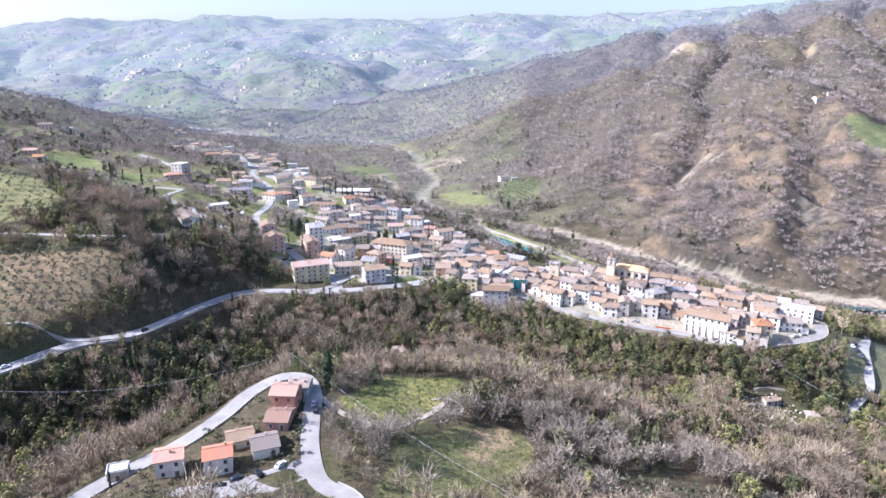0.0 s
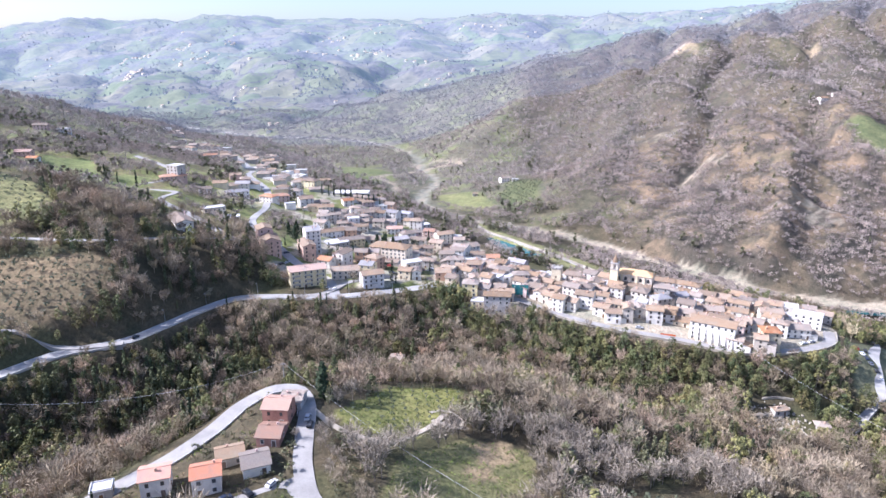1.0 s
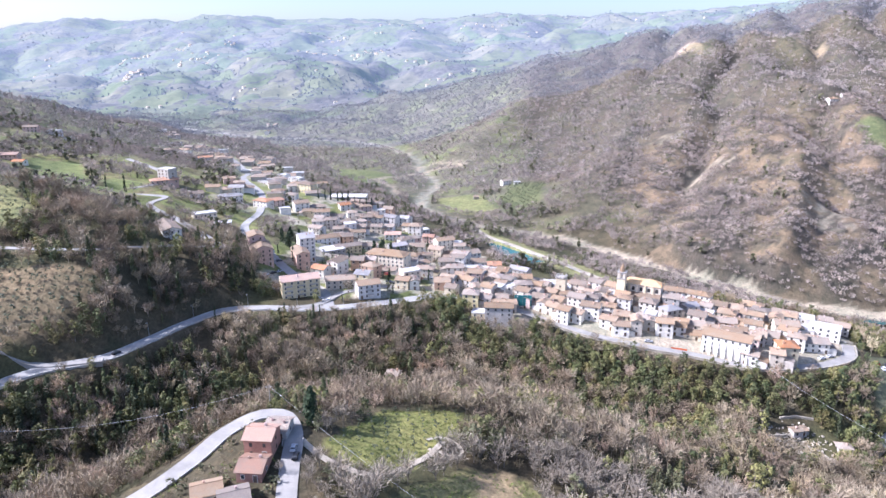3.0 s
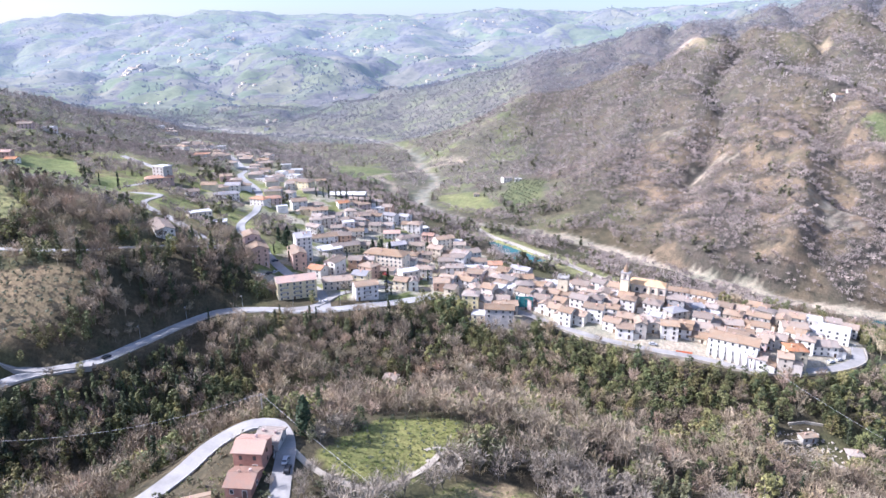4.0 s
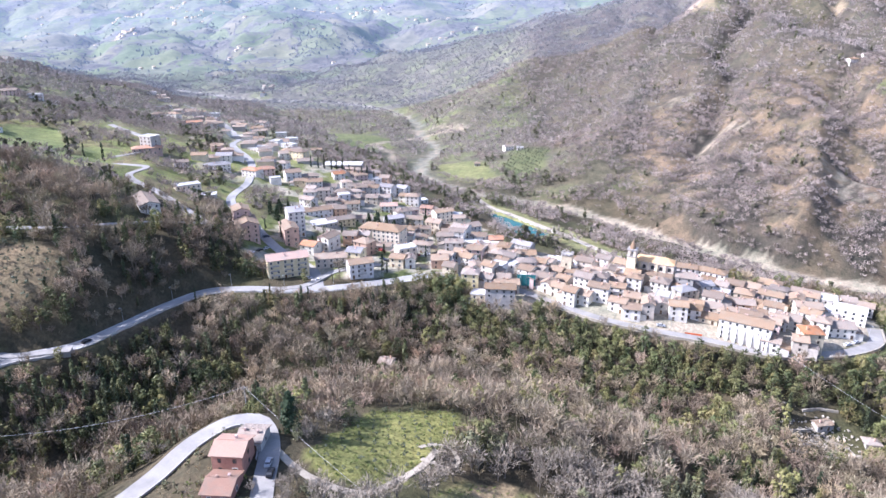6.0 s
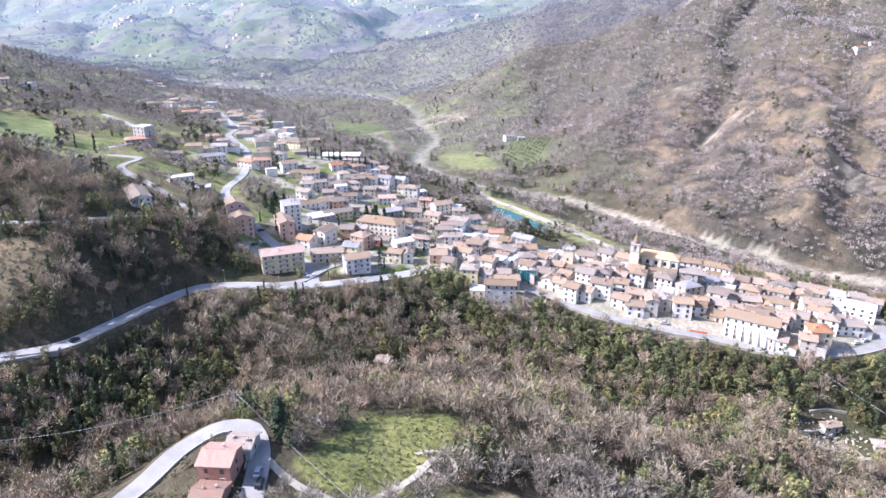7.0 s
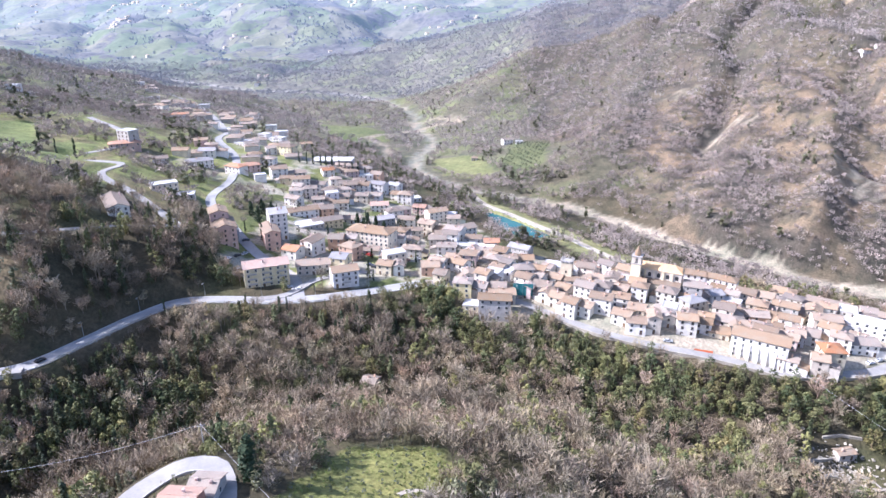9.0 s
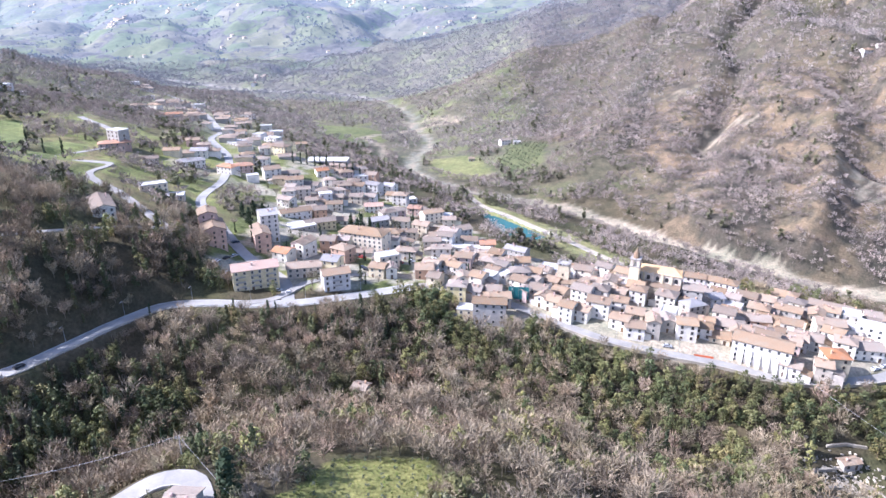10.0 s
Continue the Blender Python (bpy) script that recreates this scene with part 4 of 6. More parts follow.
# houses beside the lane, farmhouses on the slopes
LANE_HOUSES = [(-84, 172, 8, 7.5, 18, 2, "nw"), (-69, 172, 8, 7.5, 18, 2, "nw"), (-57, 180, 8, 9, 22, 1, "tw"), (-66, 184, 8, 7, 22, 1, "ts"),
               (-55, 193, 7.5, 9, -4, 1, "ob"), (-55, 203, 8.5, 9, -4, 2, "ob"), (-52, 212, 7, 8, -4, 1, "ts"), (-101, 173, 6, 5, 20, 1, "fs")]
for row in LANE_HOUSES:
    house(*row, rng, group="houses by the lane", storey=2.9, roof="gable" if row[6][0] == "n" else "")
FARMS = [(-24, 321, 6, 6, -20, 2, "tc"), (466, 822, 11, 8, 10, 2, "tw"), (482, 824, 8, 7, -10, 1, "tw"), (77, 816, 11, 8, 20, 2, "tw"), (90, 806, 8, 6, 0, 1, "fw"),
         (-432, 712, 14, 9, 15, 2, "tp"), (-415, 724, 12, 8, 0, 2, "fw"), (-398, 722, 13, 7, 0, 1, "fw"), (-357, 560, 13, 9, 10, 2, "op"), (-345, 552, 9, 7, 0, 1, "ow"),
         (-374, 1412, 9, 16, 0, 2, "tw"), (502, 1500, 14, 9, 0, 2, "fw"), (618, 1425, 12, 9, 10, 2, "fw"), (38, 762, 6, 5, 0, 1, "ts")]
for row in FARMS:
    house(*row, rng, name="farmhouse", group="farmhouses on the slopes", windows=row[1] < 900)


def fill(area, count, sizes, seed, turn, group, far=False, pack=0.72):
    """More houses of a quarter, set close but not into one another."""
    r = random.Random(seed)
    xs, ys = [p[0] for p in area], [p[1] for p in area]
    made = 0
    tries = np.array([(r.uniform(min(xs), max(xs)), r.uniform(min(ys), max(ys))) for _ in range(count * 40)])
    ok = inside(tries[:, 0], tries[:, 1], area, 0)
    for line in (VALLEY_ROAD, MAIN_ROAD, RING_ROAD, CANAL_BANK):
        ok &= near_line(tries[:, 0], tries[:, 1], line, 8)[0] > 8.5
    for x, y in tries[ok].tolist():
        w, d = r.uniform(*sizes), r.uniform(7, 9)
        if any(math.hypot(x - a, y - b) < pack * (c + max(w, d) / 2) for a, b, c in FOOTPRINTS):
            continue
        house(x, y, w, d, turn(x, y) + r.uniform(-10, 10), r.choice((1, 2, 2, 3) if not far else (1, 2, 2)), r.choice(("tw", "tw", "tc", "ts", "tp", "tc", "fw", "tw")), r, group=group, side_windows=False, windows=not far, annex=not far and r.random() < 0.5)
        made += 1
        if made >= count:
            break


VILLAGE_CORE = [(14, 380), (34, 366), (62, 368), (101, 350), (150, 336), (205, 342), (226, 358), (238, 384), (220, 398), (150, 420), (95, 434), (60, 455), (20, 450)]
TOWN_CORE = [(-60, 396), (-55, 480), (-95, 500), (-118, 560), (-70, 640), (-30, 585), (15, 520), (40, 470), (30, 400), (-10, 400)]
fill(VILLAGE_CORE, 90, (6, 10), 3, lambda x, y: -30 - 4 * (x > 150), "old village houses", pack=0.62)
fill(TOWN_CORE, 60, (8, 13), 4, lambda x, y: -8 + 25 * (x < -60), "houses of the town")
fill(UPPER_TOWN, 50, (8, 14), 5, lambda x, y: 15, "houses of the upper town", True)


def church():
    root = empty("church", pose(122, 398, ground_at(122, 398), 0, 0, -27), "cream church with an ochre roof and tall side windows", "church")
    w, d, h, low = 23, 9, 15.5, 9.5
    bm = bmesh.new()
    box(bm, -w / 2, -d / 2, -4, w / 2, d / 2, h)
    for sx in (-1, 1):
        v = [bm.verts.new(p) for p in ((sx * w / 2, -d / 2, h), (sx * w / 2, d / 2, h), (sx * w / 2, 0, h + 2.6))]
        bm.faces.new(v)
    part("nave", bm, WALLS["c"], root)
    bm = bmesh.new()
    box(bm, -w / 2, -d / 2 - 4.2, -4, w / 2, -d / 2, low)
    part("aisle", bm, WALLS["c"], root)
    part("nave_roof", roof_bm("hip", w, d, h, 0.55, 0.5), ROOFS["y"], root)
    bm = bmesh.new()
    slab(bm, ((-w / 2 - 0.3, -d / 2 - 4.6, low), (w / 2 + 0.3, -d / 2 - 4.6, low), (w / 2 + 0.3, -d / 2 - 0.05, low + 1.3), (-w / 2 - 0.3, -d / 2 - 0.05, low + 1.3)), 0.2)
    part("aisle_roof", bm, ROOFS["t"], root)
    for i in range(5):
        x = -w / 2 + (i + 0.5) * w / 5
        bm = bmesh.new()
        box(bm, x - w / 10 - 0.5, -d / 2 - 0.75, low + 0.6, x - w / 10 + 0.5, -d / 2, h - 0.5)
        part("pilaster", bm, WALLS["c"], root)
        bm = bmesh.new()
        v = [bm.verts.new((x + 0.85 * math.cos(a), -d / 2 - 0.06, h - 2.4 + 0.85 * math.sin(a))) for a in np.linspace(0, math.pi, 9)]
        v += [bm.verts.new((x - 0.85, -d / 2 - 0.06, low + 2.0)), bm.verts.new((x + 0.85, -d / 2 - 0.06, low + 2.0))]
        bm.faces.new(v[::-1])
        bmesh.ops.solidify(bm, geom=bm.faces[:], thickness=0.1)
        part("arched_window", bm, M_PANE, root)
    bm = bmesh.new()
    box(bm, -w / 2 - 0.3, -d / 2 - 0.35, h - 0.5, w / 2 + 0.3, -d / 2, h + 0.1)
    part("cornice", bm, M_FRAME, root)
    tower = empty("bell_tower", pose(108.5, 396, ground_at(108.5, 396), 0, 0, -27), "square cream stone bell tower with a small pointed top", "tower")
    bm = bmesh.new()
    box(bm, -2.4, -2.4, -3, 2.4, 2.4, 17.5)
    part("shaft", bm, WALLS["c"], tower)
    bm = bmesh.new()
    for sx in (-1, 1):
        for sy in (-1, 1):
            box(bm, sx * 1.6 - 0.7, sy * 1.6 - 0.7, 17.9, sx * 1.6 + 0.7, sy * 1.6 + 0.7, 21.5)
    part("belfry", bm, WALLS["c"], tower)
    bm = bmesh.new()
    for z in (17.5, 21.5):
        box(bm, -2.7, -2.7, z, 2.7, 2.7, z + 0.4)
    part("ledge", bm, WALLS["s"], tower)
    bm = bmesh.new()
    v = [bm.verts.new((1.7 * math.cos(a), 1.7 * math.sin(a), 21.9)) for a in np.linspace(0, 2 * math.pi, 9)[:-1]]
    u = [bm.verts.new((1.5 * math.cos(a), 1.5 * math.sin(a), 23.6)) for a in np.linspace(0, 2 * math.pi, 9)[:-1]]
    k = bm.verts.new((0, 0, 27.4))
    for i in range(8):
        j = (i + 1) % 8
        bm.faces.new((v[i], v[j], u[j], u[i]))
        bm.faces.new((u[i], u[j], k))
    part("spire", bm, ROOFS["t"], tower)
    bell = bmesh.new()
    bmesh.ops.create_cone(bell, cap_ends=True, segments=10, radius1=0.6, radius2=0.3, depth=0.9, matrix=Matrix.Translation((0, 0, 20.2)))
    part("bell", bell, M_METAL, tower)


def bastion():
    """The long white house with a row of buttresses above the road."""
    root = house(148, 335, 23, 11, -32, 4, "tw", random.Random(3), name="buttressed_house", storey=2.7, roof="gable", group="old village houses", side_windows=True, z=1.3,
                 label="long white village house on tall buttresses beside the road")
    for i in range(7):
        bm = bmesh.new()
        x = -10.6 + i * 3.5
        pts = [(x - 0.55, -5.5, 8.2), (x + 0.55, -5.5, 8.2), (x + 0.55, -7.5, -2), (x - 0.55, -7.5, -2), (x - 0.55, -5.4, -2), (x + 0.55, -5.4, -2)]
        v = [bm.verts.new(p) for p in pts]
        for f in ((0, 3, 2, 1), (0, 4, 3), (1, 2, 5), (0, 1, 5, 4)):
            bm.faces.new([v[k] for k in f])
        part("buttress", bm, WALLS["w"], root)


def stone_tower():
    root = empty("stone_tower", pose(73, 401, ground_at(73, 401), 0, 0, -20), "squat square medieval stone tower", "tower")
    bm = bmesh.new()
    box(bm, -3, -3, -3, 3, 3, 14.5)
    part("shaft", bm, WALLS["c"], root)
    bm = bmesh.new()
    box(bm, -3.2, -3.2, 14.5, 3.2, 3.2, 15.0)
    for i in range(3):
        for a in range(4):
            q = Matrix.Rotation(radians(90 * a), 3, "Z")
            p = q @ Vector((-2.2 + i * 2.2, -3.0, 0))
            box(bm, p.x - 0.45, p.y - 0.45, 15.0, p.x + 0.45, p.y + 0.45, 15.8)
    part("parapet", bm, WALLS["s"], root)
    part("window", WINDOWS[2], None, root, at=pose(0, -3.03, 9))
    part("window", WINDOWS[2], None, root, at=pose(3.03, 0, 9, 0, 0, 90))


def school():
    root = house(-88, 620, 34, 15, 0, 2, "fs", random.Random(5), name="school", group="houses of the town", windows=False, storey=3.4, label="long low school with a white flat roof and dark glass front")
    for f in range(2):
        for i in range(11):
            bm = bmesh.new()
            box(bm, -16.5 + i * 3.05, -8.1, 0.9 + f * 3.4, -13.9 + i * 3.05, -7.95, 3.2 + f * 3.4)
            part("window", bm, M_PANE, root)


church()
bastion()
stone_tower()
school()

# ---------------------------------------------------------------- trees
def stick(v, f, a, b, ra, rb, n=3):
    """A tapered limb from a to b."""
    a, b = np.array(a, float), np.array(b, float)
    ax = (b - a) / (np.linalg.norm(b - a) + 1e-9)
    u = np.cross(ax, (0.3, 0.9, 0.1))
    u /= np.linalg.norm(u)
    w = np.cross(ax, u)
    k = len(v)
    for c, r in ((a, ra), (b, rb)):
        for i in range(n):
            t = 6.283 * i / n
            v.append(c + r * (u * math.cos(t) + w * math.sin(t)))
    for i in range(n):
        j = (i + 1) % n
        f.append((k + i, k + j, k + n + j))
        f.append((k + i, k + n + j, k + n + i))


def bare_tree(r, h, wide, limbs, twigs, thick=0.10, fine=True):
    """A leafless broad-leaved tree: a forked trunk, limbs and a rounded haze of fine twigs."""
    wv, wf, tv, tf = [], [], [], []
    fork = h * r.uniform(0.18, 0.32)
    stick(wv, wf, (0, 0, -0.8), (r.uniform(-0.2, 0.2), r.uniform(-0.2, 0.2), fork), h * 0.018, h * 0.012, 3)
    ends = []
    for i in range(limbs):
        a = 6.283 * (i + r.uniform(0, 0.9)) / limbs
        out = wide * math.sqrt(r.uniform(0.02, 0.75))
        top = h * (0.5 + 0.42 * math.sqrt(max(0.0, 1 - (out / wide) ** 2))) * r.uniform(0.86, 1.0)
        start, tip = np.array([0, 0, fork * r.uniform(0.7, 1.0)]), np.array([out * math.cos(a), out * math.sin(a), top])
        if fine:
            stick(wv, wf, start, tip, h * 0.0075, h * 0.002)
        ends.append((start, tip))
    for i in range(twigs):
        s, e = ends[i % limbs]
        u = r.uniform(0.45, 1.0)
        p = s + (e - s) * u + r.normal(0, 0.055 * h, 3) * (1, 1, 0.7)
        d = np.array([p[0], p[1], 0.0]) / wide * 0.9 + r.normal(0, 0.42, 3) + (0, 0, 0.75)
        d *= h * r.uniform(0.10, 0.2) / np.linalg.norm(d)
        side = np.cross(d, r.normal(0, 1, 3))
        side *= thick * r.uniform(0.6, 1.3) / np.linalg.norm(side)
        k = len(tv)
        tv += [p - side, p + side, p + d]
        tf.append((k, k + 1, k + 2))
    return (np.array(wv), np.array(wf)), (np.array(tv), np.array(tf))


def leafy_tree(r, h, wide, leaves, size, low=0.2, column=False, clumps=9):
    """A tree in leaf: trunk, a few limbs and clumps of leaves with gaps between."""
    wv, wf, tv, tf = [], [], [], []
    stick(wv, wf, (0, 0, -0.8), (0, 0, h * 0.75), h * 0.022, h * 0.008, 4)
    hearts = []
    for i in range(clumps):
        a, u = r.uniform(0, 6.283), (i + r.uniform(0, 1)) / clumps
        z = h * (low + (0.93 - low) * u)
        if column:
            out = wide * 0.45 * min(1, 3.2 * u + 0.35) * (1 - u) ** 0.55 * r.uniform(0.2, 1)
        else:
            out = wide * 0.68 * math.sqrt(max(0, 1 - (2 * u - 0.9) ** 2)) * r.uniform(0.55, 1)
        c = np.array([out * math.cos(a), out * math.sin(a), z])
        hearts.append(c)
        if not column and i % 2 == 0:
            stick(wv, wf, (0, 0, z * 0.6), c, h * 0.01, h * 0.003)
    for i in range(leaves):
        c = hearts[r.randint(len(hearts))]
        n = r.normal(0, 1, 3)
        n /= np.linalg.norm(n)
        rad = (wide * 0.30 if not column else wide * 0.5 * (1.1 - 0.85 * c[2] / h)) * r.uniform(0.55, 1.05)
        p = c + n * rad * (1, 1, 0.8 if not column else 1.7)
        a = np.cross(n + r.normal(0, 0.5, 3), (0.2, 0.1, 1.0))
        a *= size * r.uniform(0.6, 1.3) / np.linalg.norm(a)
        b = np.cross(n, a) * r.uniform(0.6, 1.0) + r.normal(0, 0.2, 3) * size
        k = len(tv)
        tv += [p - a * 0.5 - b * 0.4, p + a * 0.5 - b * 0.3, p + b * 0.7]
        tf.append((k, k + 1, k + 2))
    return (np.array(wv), np.array(wf)), (np.array(tv), np.array(tf))


def raw_mesh(name, parts, tints=None):
    """A mesh from (vertices, triangles, material) runs; tints: a colour for each vertex."""
    v = np.concatenate([p[0] for p in parts])
    off, fs, mi, mats = 0, [], [], []
    for pv, pf, m in parts:
        if m not in mats:
            mats.append(m)
        fs.append(pf + off)
        mi.append(np.full(len(pf), mats.index(m)))
        off += len(pv)
    f, mi = np.concatenate(fs), np.concatenate(mi)
    me = bpy.data.meshes.new(name)
    me.vertices.add(len(v)), me.loops.add(f.size), me.polygons.add(len(f))
    me.vertices.foreach_set("co", v.astype(np.float32).ravel())
    me.loops.foreach_set("vertex_index", f.astype(np.int32).ravel())
    me.polygons.foreach_set("loop_start", (np.arange(len(f)) * 3).astype(np.int32))
    me.polygons.foreach_set("material_index", mi.astype(np.int32))
    at = me.attributes.new("tint", "FLOAT_COLOR", "POINT")
    col = np.ones((len(v), 4), np.float32)
    if tints is not None:
        col[:, :3] = tints
    at.data.foreach_set("color", col.ravel())
    me.update(calc_edges=True)
    for m in mats:
        me.materials.append(m)
    return me


TR = np.random.RandomState(11)
KINDS = {
    "bare": ([bare_tree(TR, 8.5, 3.8, 11, 215, 0.105) for _ in range(6)], M_TWIG),
    "tall": ([bare_tree(TR, 12.0, 2.9, 9, 170, 0.105) for _ in range(4)], M_TWIG),
    "scrub": ([bare_tree(TR, 4.2, 2.8, 7, 100, 0.06) for _ in range(4)], M_TWIG),
    "ever": ([leafy_tree(TR, 8.0, 3.3, 300, 0.66, 0.10, False, 24) for _ in range(5)], M_LEAF),
    "ivy": ([leafy_tree(TR, 10.5, 2.6, 280, 0.75, 0.08, True, 18) for _ in range(4)], M_LEAF),
    "bud": ([leafy_tree(TR, 9.5, 2.7, 190, 0.75, 0.2, False, 12) for _ in range(3)], M_BUD),
    "olive": ([leafy_tree(TR, 3.6, 2.0, 80, 0.6, 0.3, False, 6) for _ in range(3)], M_OLIVE),
    "cypress": ([leafy_tree(TR, 12.0, 1.8, 260, 0.9, 0.04, True, 18) for _ in range(3)], M_CYPRESS),
    "pine": ([leafy_tree(TR, 14.5, 5.6, 620, 1.2, 0.05, True, 30) for _ in range(2)], M_CYPRESS),
    "bush": ([leafy_tree(TR, 2.4, 1.6, 50, 0.6, 0.1, False, 5) for _ in range(3)], M_LEAF),
    "far": ([bare_tree(TR, 7.5, 3.3, 9, 50, 0.30, False) for _ in range(5)], M_TWIG),
    "farther": ([bare_tree(TR, 10.0, 4.6, 7, 22, 0.72, False) for _ in range(5)], M_TWIG),
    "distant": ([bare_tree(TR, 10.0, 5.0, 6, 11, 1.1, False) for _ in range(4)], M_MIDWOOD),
    "far_ever": ([leafy_tree(TR, 8.0, 3.6, 44, 2.1, 0.15, False, 6) for _ in range(3)], M_LEAF),
}
# far, farther and distant lean blue: haze put into the twig tint
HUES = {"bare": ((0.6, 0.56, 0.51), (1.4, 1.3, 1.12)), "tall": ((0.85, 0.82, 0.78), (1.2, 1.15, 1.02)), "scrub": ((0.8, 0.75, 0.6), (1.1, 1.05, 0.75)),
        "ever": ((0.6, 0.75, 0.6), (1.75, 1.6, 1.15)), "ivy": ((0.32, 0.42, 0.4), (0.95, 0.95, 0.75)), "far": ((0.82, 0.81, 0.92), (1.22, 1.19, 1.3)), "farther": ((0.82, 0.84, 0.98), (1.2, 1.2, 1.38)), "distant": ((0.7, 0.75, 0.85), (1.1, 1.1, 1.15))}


def scatter(name, kind, xs, ys, scales, r, label, category):
    """Many trees of a kind in one mesh, each turned, sized and tinted on its own."""
    shapes, leaf = KINDS[kind]
    zs = on_sheet(xs, ys) if kind != "hedge" else land(xs, ys)
    lo, hi = (np.array(c) for c in HUES.get(kind, ((0.8, 0.8, 0.8), (1.2, 1.2, 1.2))))
    wood, green, tw, tg = [], [], [], []
    pick = r.randint(0, len(shapes), len(xs))
    for k, ((wv, wf), (gv, gf)) in enumerate(shapes):
        sel = np.where(pick == k)[0]
        if not len(sel):
            continue
        a = r.uniform(0, 6.283, len(sel))
        s, tall = scales[sel], scales[sel] * r.uniform(0.85, 1.2, len(sel))
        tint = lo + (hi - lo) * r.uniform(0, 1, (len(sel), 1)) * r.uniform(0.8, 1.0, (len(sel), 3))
        tint = tint * (1 + 0.22 * waves(xs[sel], ys[sel], 55, 81, 2))[:, None].clip(0.6, 1.45)
        for v, f, store, hue, m in ((wv, wf, wood, tw, M_BARK), (gv, gf, green, tg, leaf)):
            x = (v[None, :, 0] * np.cos(a)[:, None] - v[None, :, 1] * np.sin(a)[:, None]) * s[:, None] + xs[sel][:, None]
            y = (v[None, :, 0] * np.sin(a)[:, None] + v[None, :, 1] * np.cos(a)[:, None]) * s[:, None] + ys[sel][:, None]
            z = v[None, :, 2] * tall[:, None] + zs[sel][:, None]
            co = np.stack([x, y, z], 2).reshape(-1, 3)
            fs = (f[None] + (np.arange(len(sel)) * len(v))[:, None, None]).reshape(-1, 3)
            store.append((co, fs, m))
            hue.append(np.repeat(tint, len(v), 0))
    ob = new(name, raw_mesh(name, wood + green, np.concatenate(tw + tg)))
    return tagged(ob, label, category, kind="stuff")


WORDS = {"bare": ("bare_tree", "leafless grey-brown broad-leaved tree on the slope", "tree"), "tall": ("bare_tree", "tall slender leafless tree with pale upright limbs", "tree"),
         "scrub": ("shrub", "leafless brown shrub on rough ground", "shrub"), "ever": ("evergreen_tree", "dark green broad evergreen tree with uneven crown", "tree"),
         "ivy": ("ivy_tree", "slim tree wrapped in dark green ivy", "tree"), "bud": ("spring_tree", "yellow-green tree in new spring leaf", "tree"),
         "olive": ("olive_tree", "small grey-green olive tree in a grove", "tree"), "cypress": ("cypress", "slim dark green cypress", "tree"),
         "pine": ("conifer", "tall dense dark conifer beside the lane", "tree"), "bush": ("bush", "rounded dark green bush", "bush")}
TREE_MESHES = {}


def tree(kind, x, y, scale, r, group=""):
    """One tree as a thing of its own: trunk and crown."""
    shapes, leaf = KINDS[kind]
    k = r.randint(len(shapes))
    if (kind, k) not in TREE_MESHES:
        (wv, wf), (gv, gf) = shapes[k]
        TREE_MESHES[kind, k] = raw_mesh("trunk", [(wv, wf, M_BARK)]), raw_mesh("crown", [(gv, gf, leaf)])
    name, label, category = WORDS[kind]
    root = empty(name, pose(x, y, ground_at(x, y), 0, 0, r.uniform(0, 360)) @ Matrix.Diagonal((scale, scale, scale * r.uniform(0.9, 1.15), 1)), label, category, group)
    for n, me in zip(("trunk", "crown"), TREE_MESHES[kind, k]):
        part(n, me, None, root)
    return root


def clear_of(xs, ys, margin=0.0):
    """True where nothing but wild growth stands."""
    ok = np.ones(len(xs), bool)
    for line, half, _ in BEDS:
        ok &= near_line(xs, ys, line, 8)[0] > half + 1.5 + margin
    ok &= near_line(xs, ys, GRAVEL_LOOP, 15)[0] > 6
    ok &= near_line(xs, ys, RIVER, 20)[0] > 13
    for poly in (GREEN_FIELD, MEADOW, SOIL_A, SOIL_B, OLIVE_GROVE, OLIVE_UPPER, LEFT_PASTURE, LEFT_PASTURE_B, FAR_MEADOW, RIVER_FIELD, GROVE, HILL_PASTURE,
                 CLIFF_A, CLIFF_B, CRAG, BARE_A, BARE_B, TOWN_AREA, VILLAGE_AREA, COURT, POOL, LANE_YARD, QUARRY, OLIVE_FOOT):
        ok &= ~inside(xs, ys, poly, 1.5)
    for x, y, rad in FOOTPRINTS:
        ok &= np.hypot(xs - x, ys - y) > rad + 2.0
    return ok


LANE_YARD = [(-104, 166), (-92, 182), (-74, 203), (-62, 222), (-46, 220), (-40, 180), (-30, 150), (-104, 150)]
OLIVE_FOOT = [(56, 182), (56, 200), (104, 200), (104, 182)]
QUARRY = [(140, 270), (150, 288), (160, 300), (175, 299), (190, 284), (178, 275)]


def spread(x0, x1, y0, y1, step, r):
    gx, gy = np.meshgrid(np.arange(x0, x1, step), np.arange(y0, y1, step))
    xs = gx.ravel() + r.uniform(-0.5, 0.5, gx.size) * step
    ys = gy.ravel() + r.uniform(-0.5, 0.5, gx.size) * step
    keep = np.abs(xs) < 0.74 * ys + 45
    return xs[keep], ys[keep]


SR = np.random.RandomState(17)
# the near woods
xs, ys = spread(-330, 330, 118, 425, 4.15, SR)
ok = clear_of(xs, ys)
xs, ys = xs[ok], ys[ok]
dark = inside(xs, ys, DARK_A, 4) | inside(xs, ys, DARK_C, 5)
small = waves(xs, ys, 24, 42, 2)
draw = SR.uniform(0, 1, len(xs))
kind = np.full(len(xs), "bare", dtype=object)
grove, budding = waves(xs, ys, 60, 47, 2), waves(xs, ys, 80, 48, 2)
kind[draw < 0.10] = "scrub"
kind[draw > 0.90] = "tall"
kind[draw > 0.97] = "ever"
kind[(grove > 0.4) & (draw > 0.45)] = "ever"
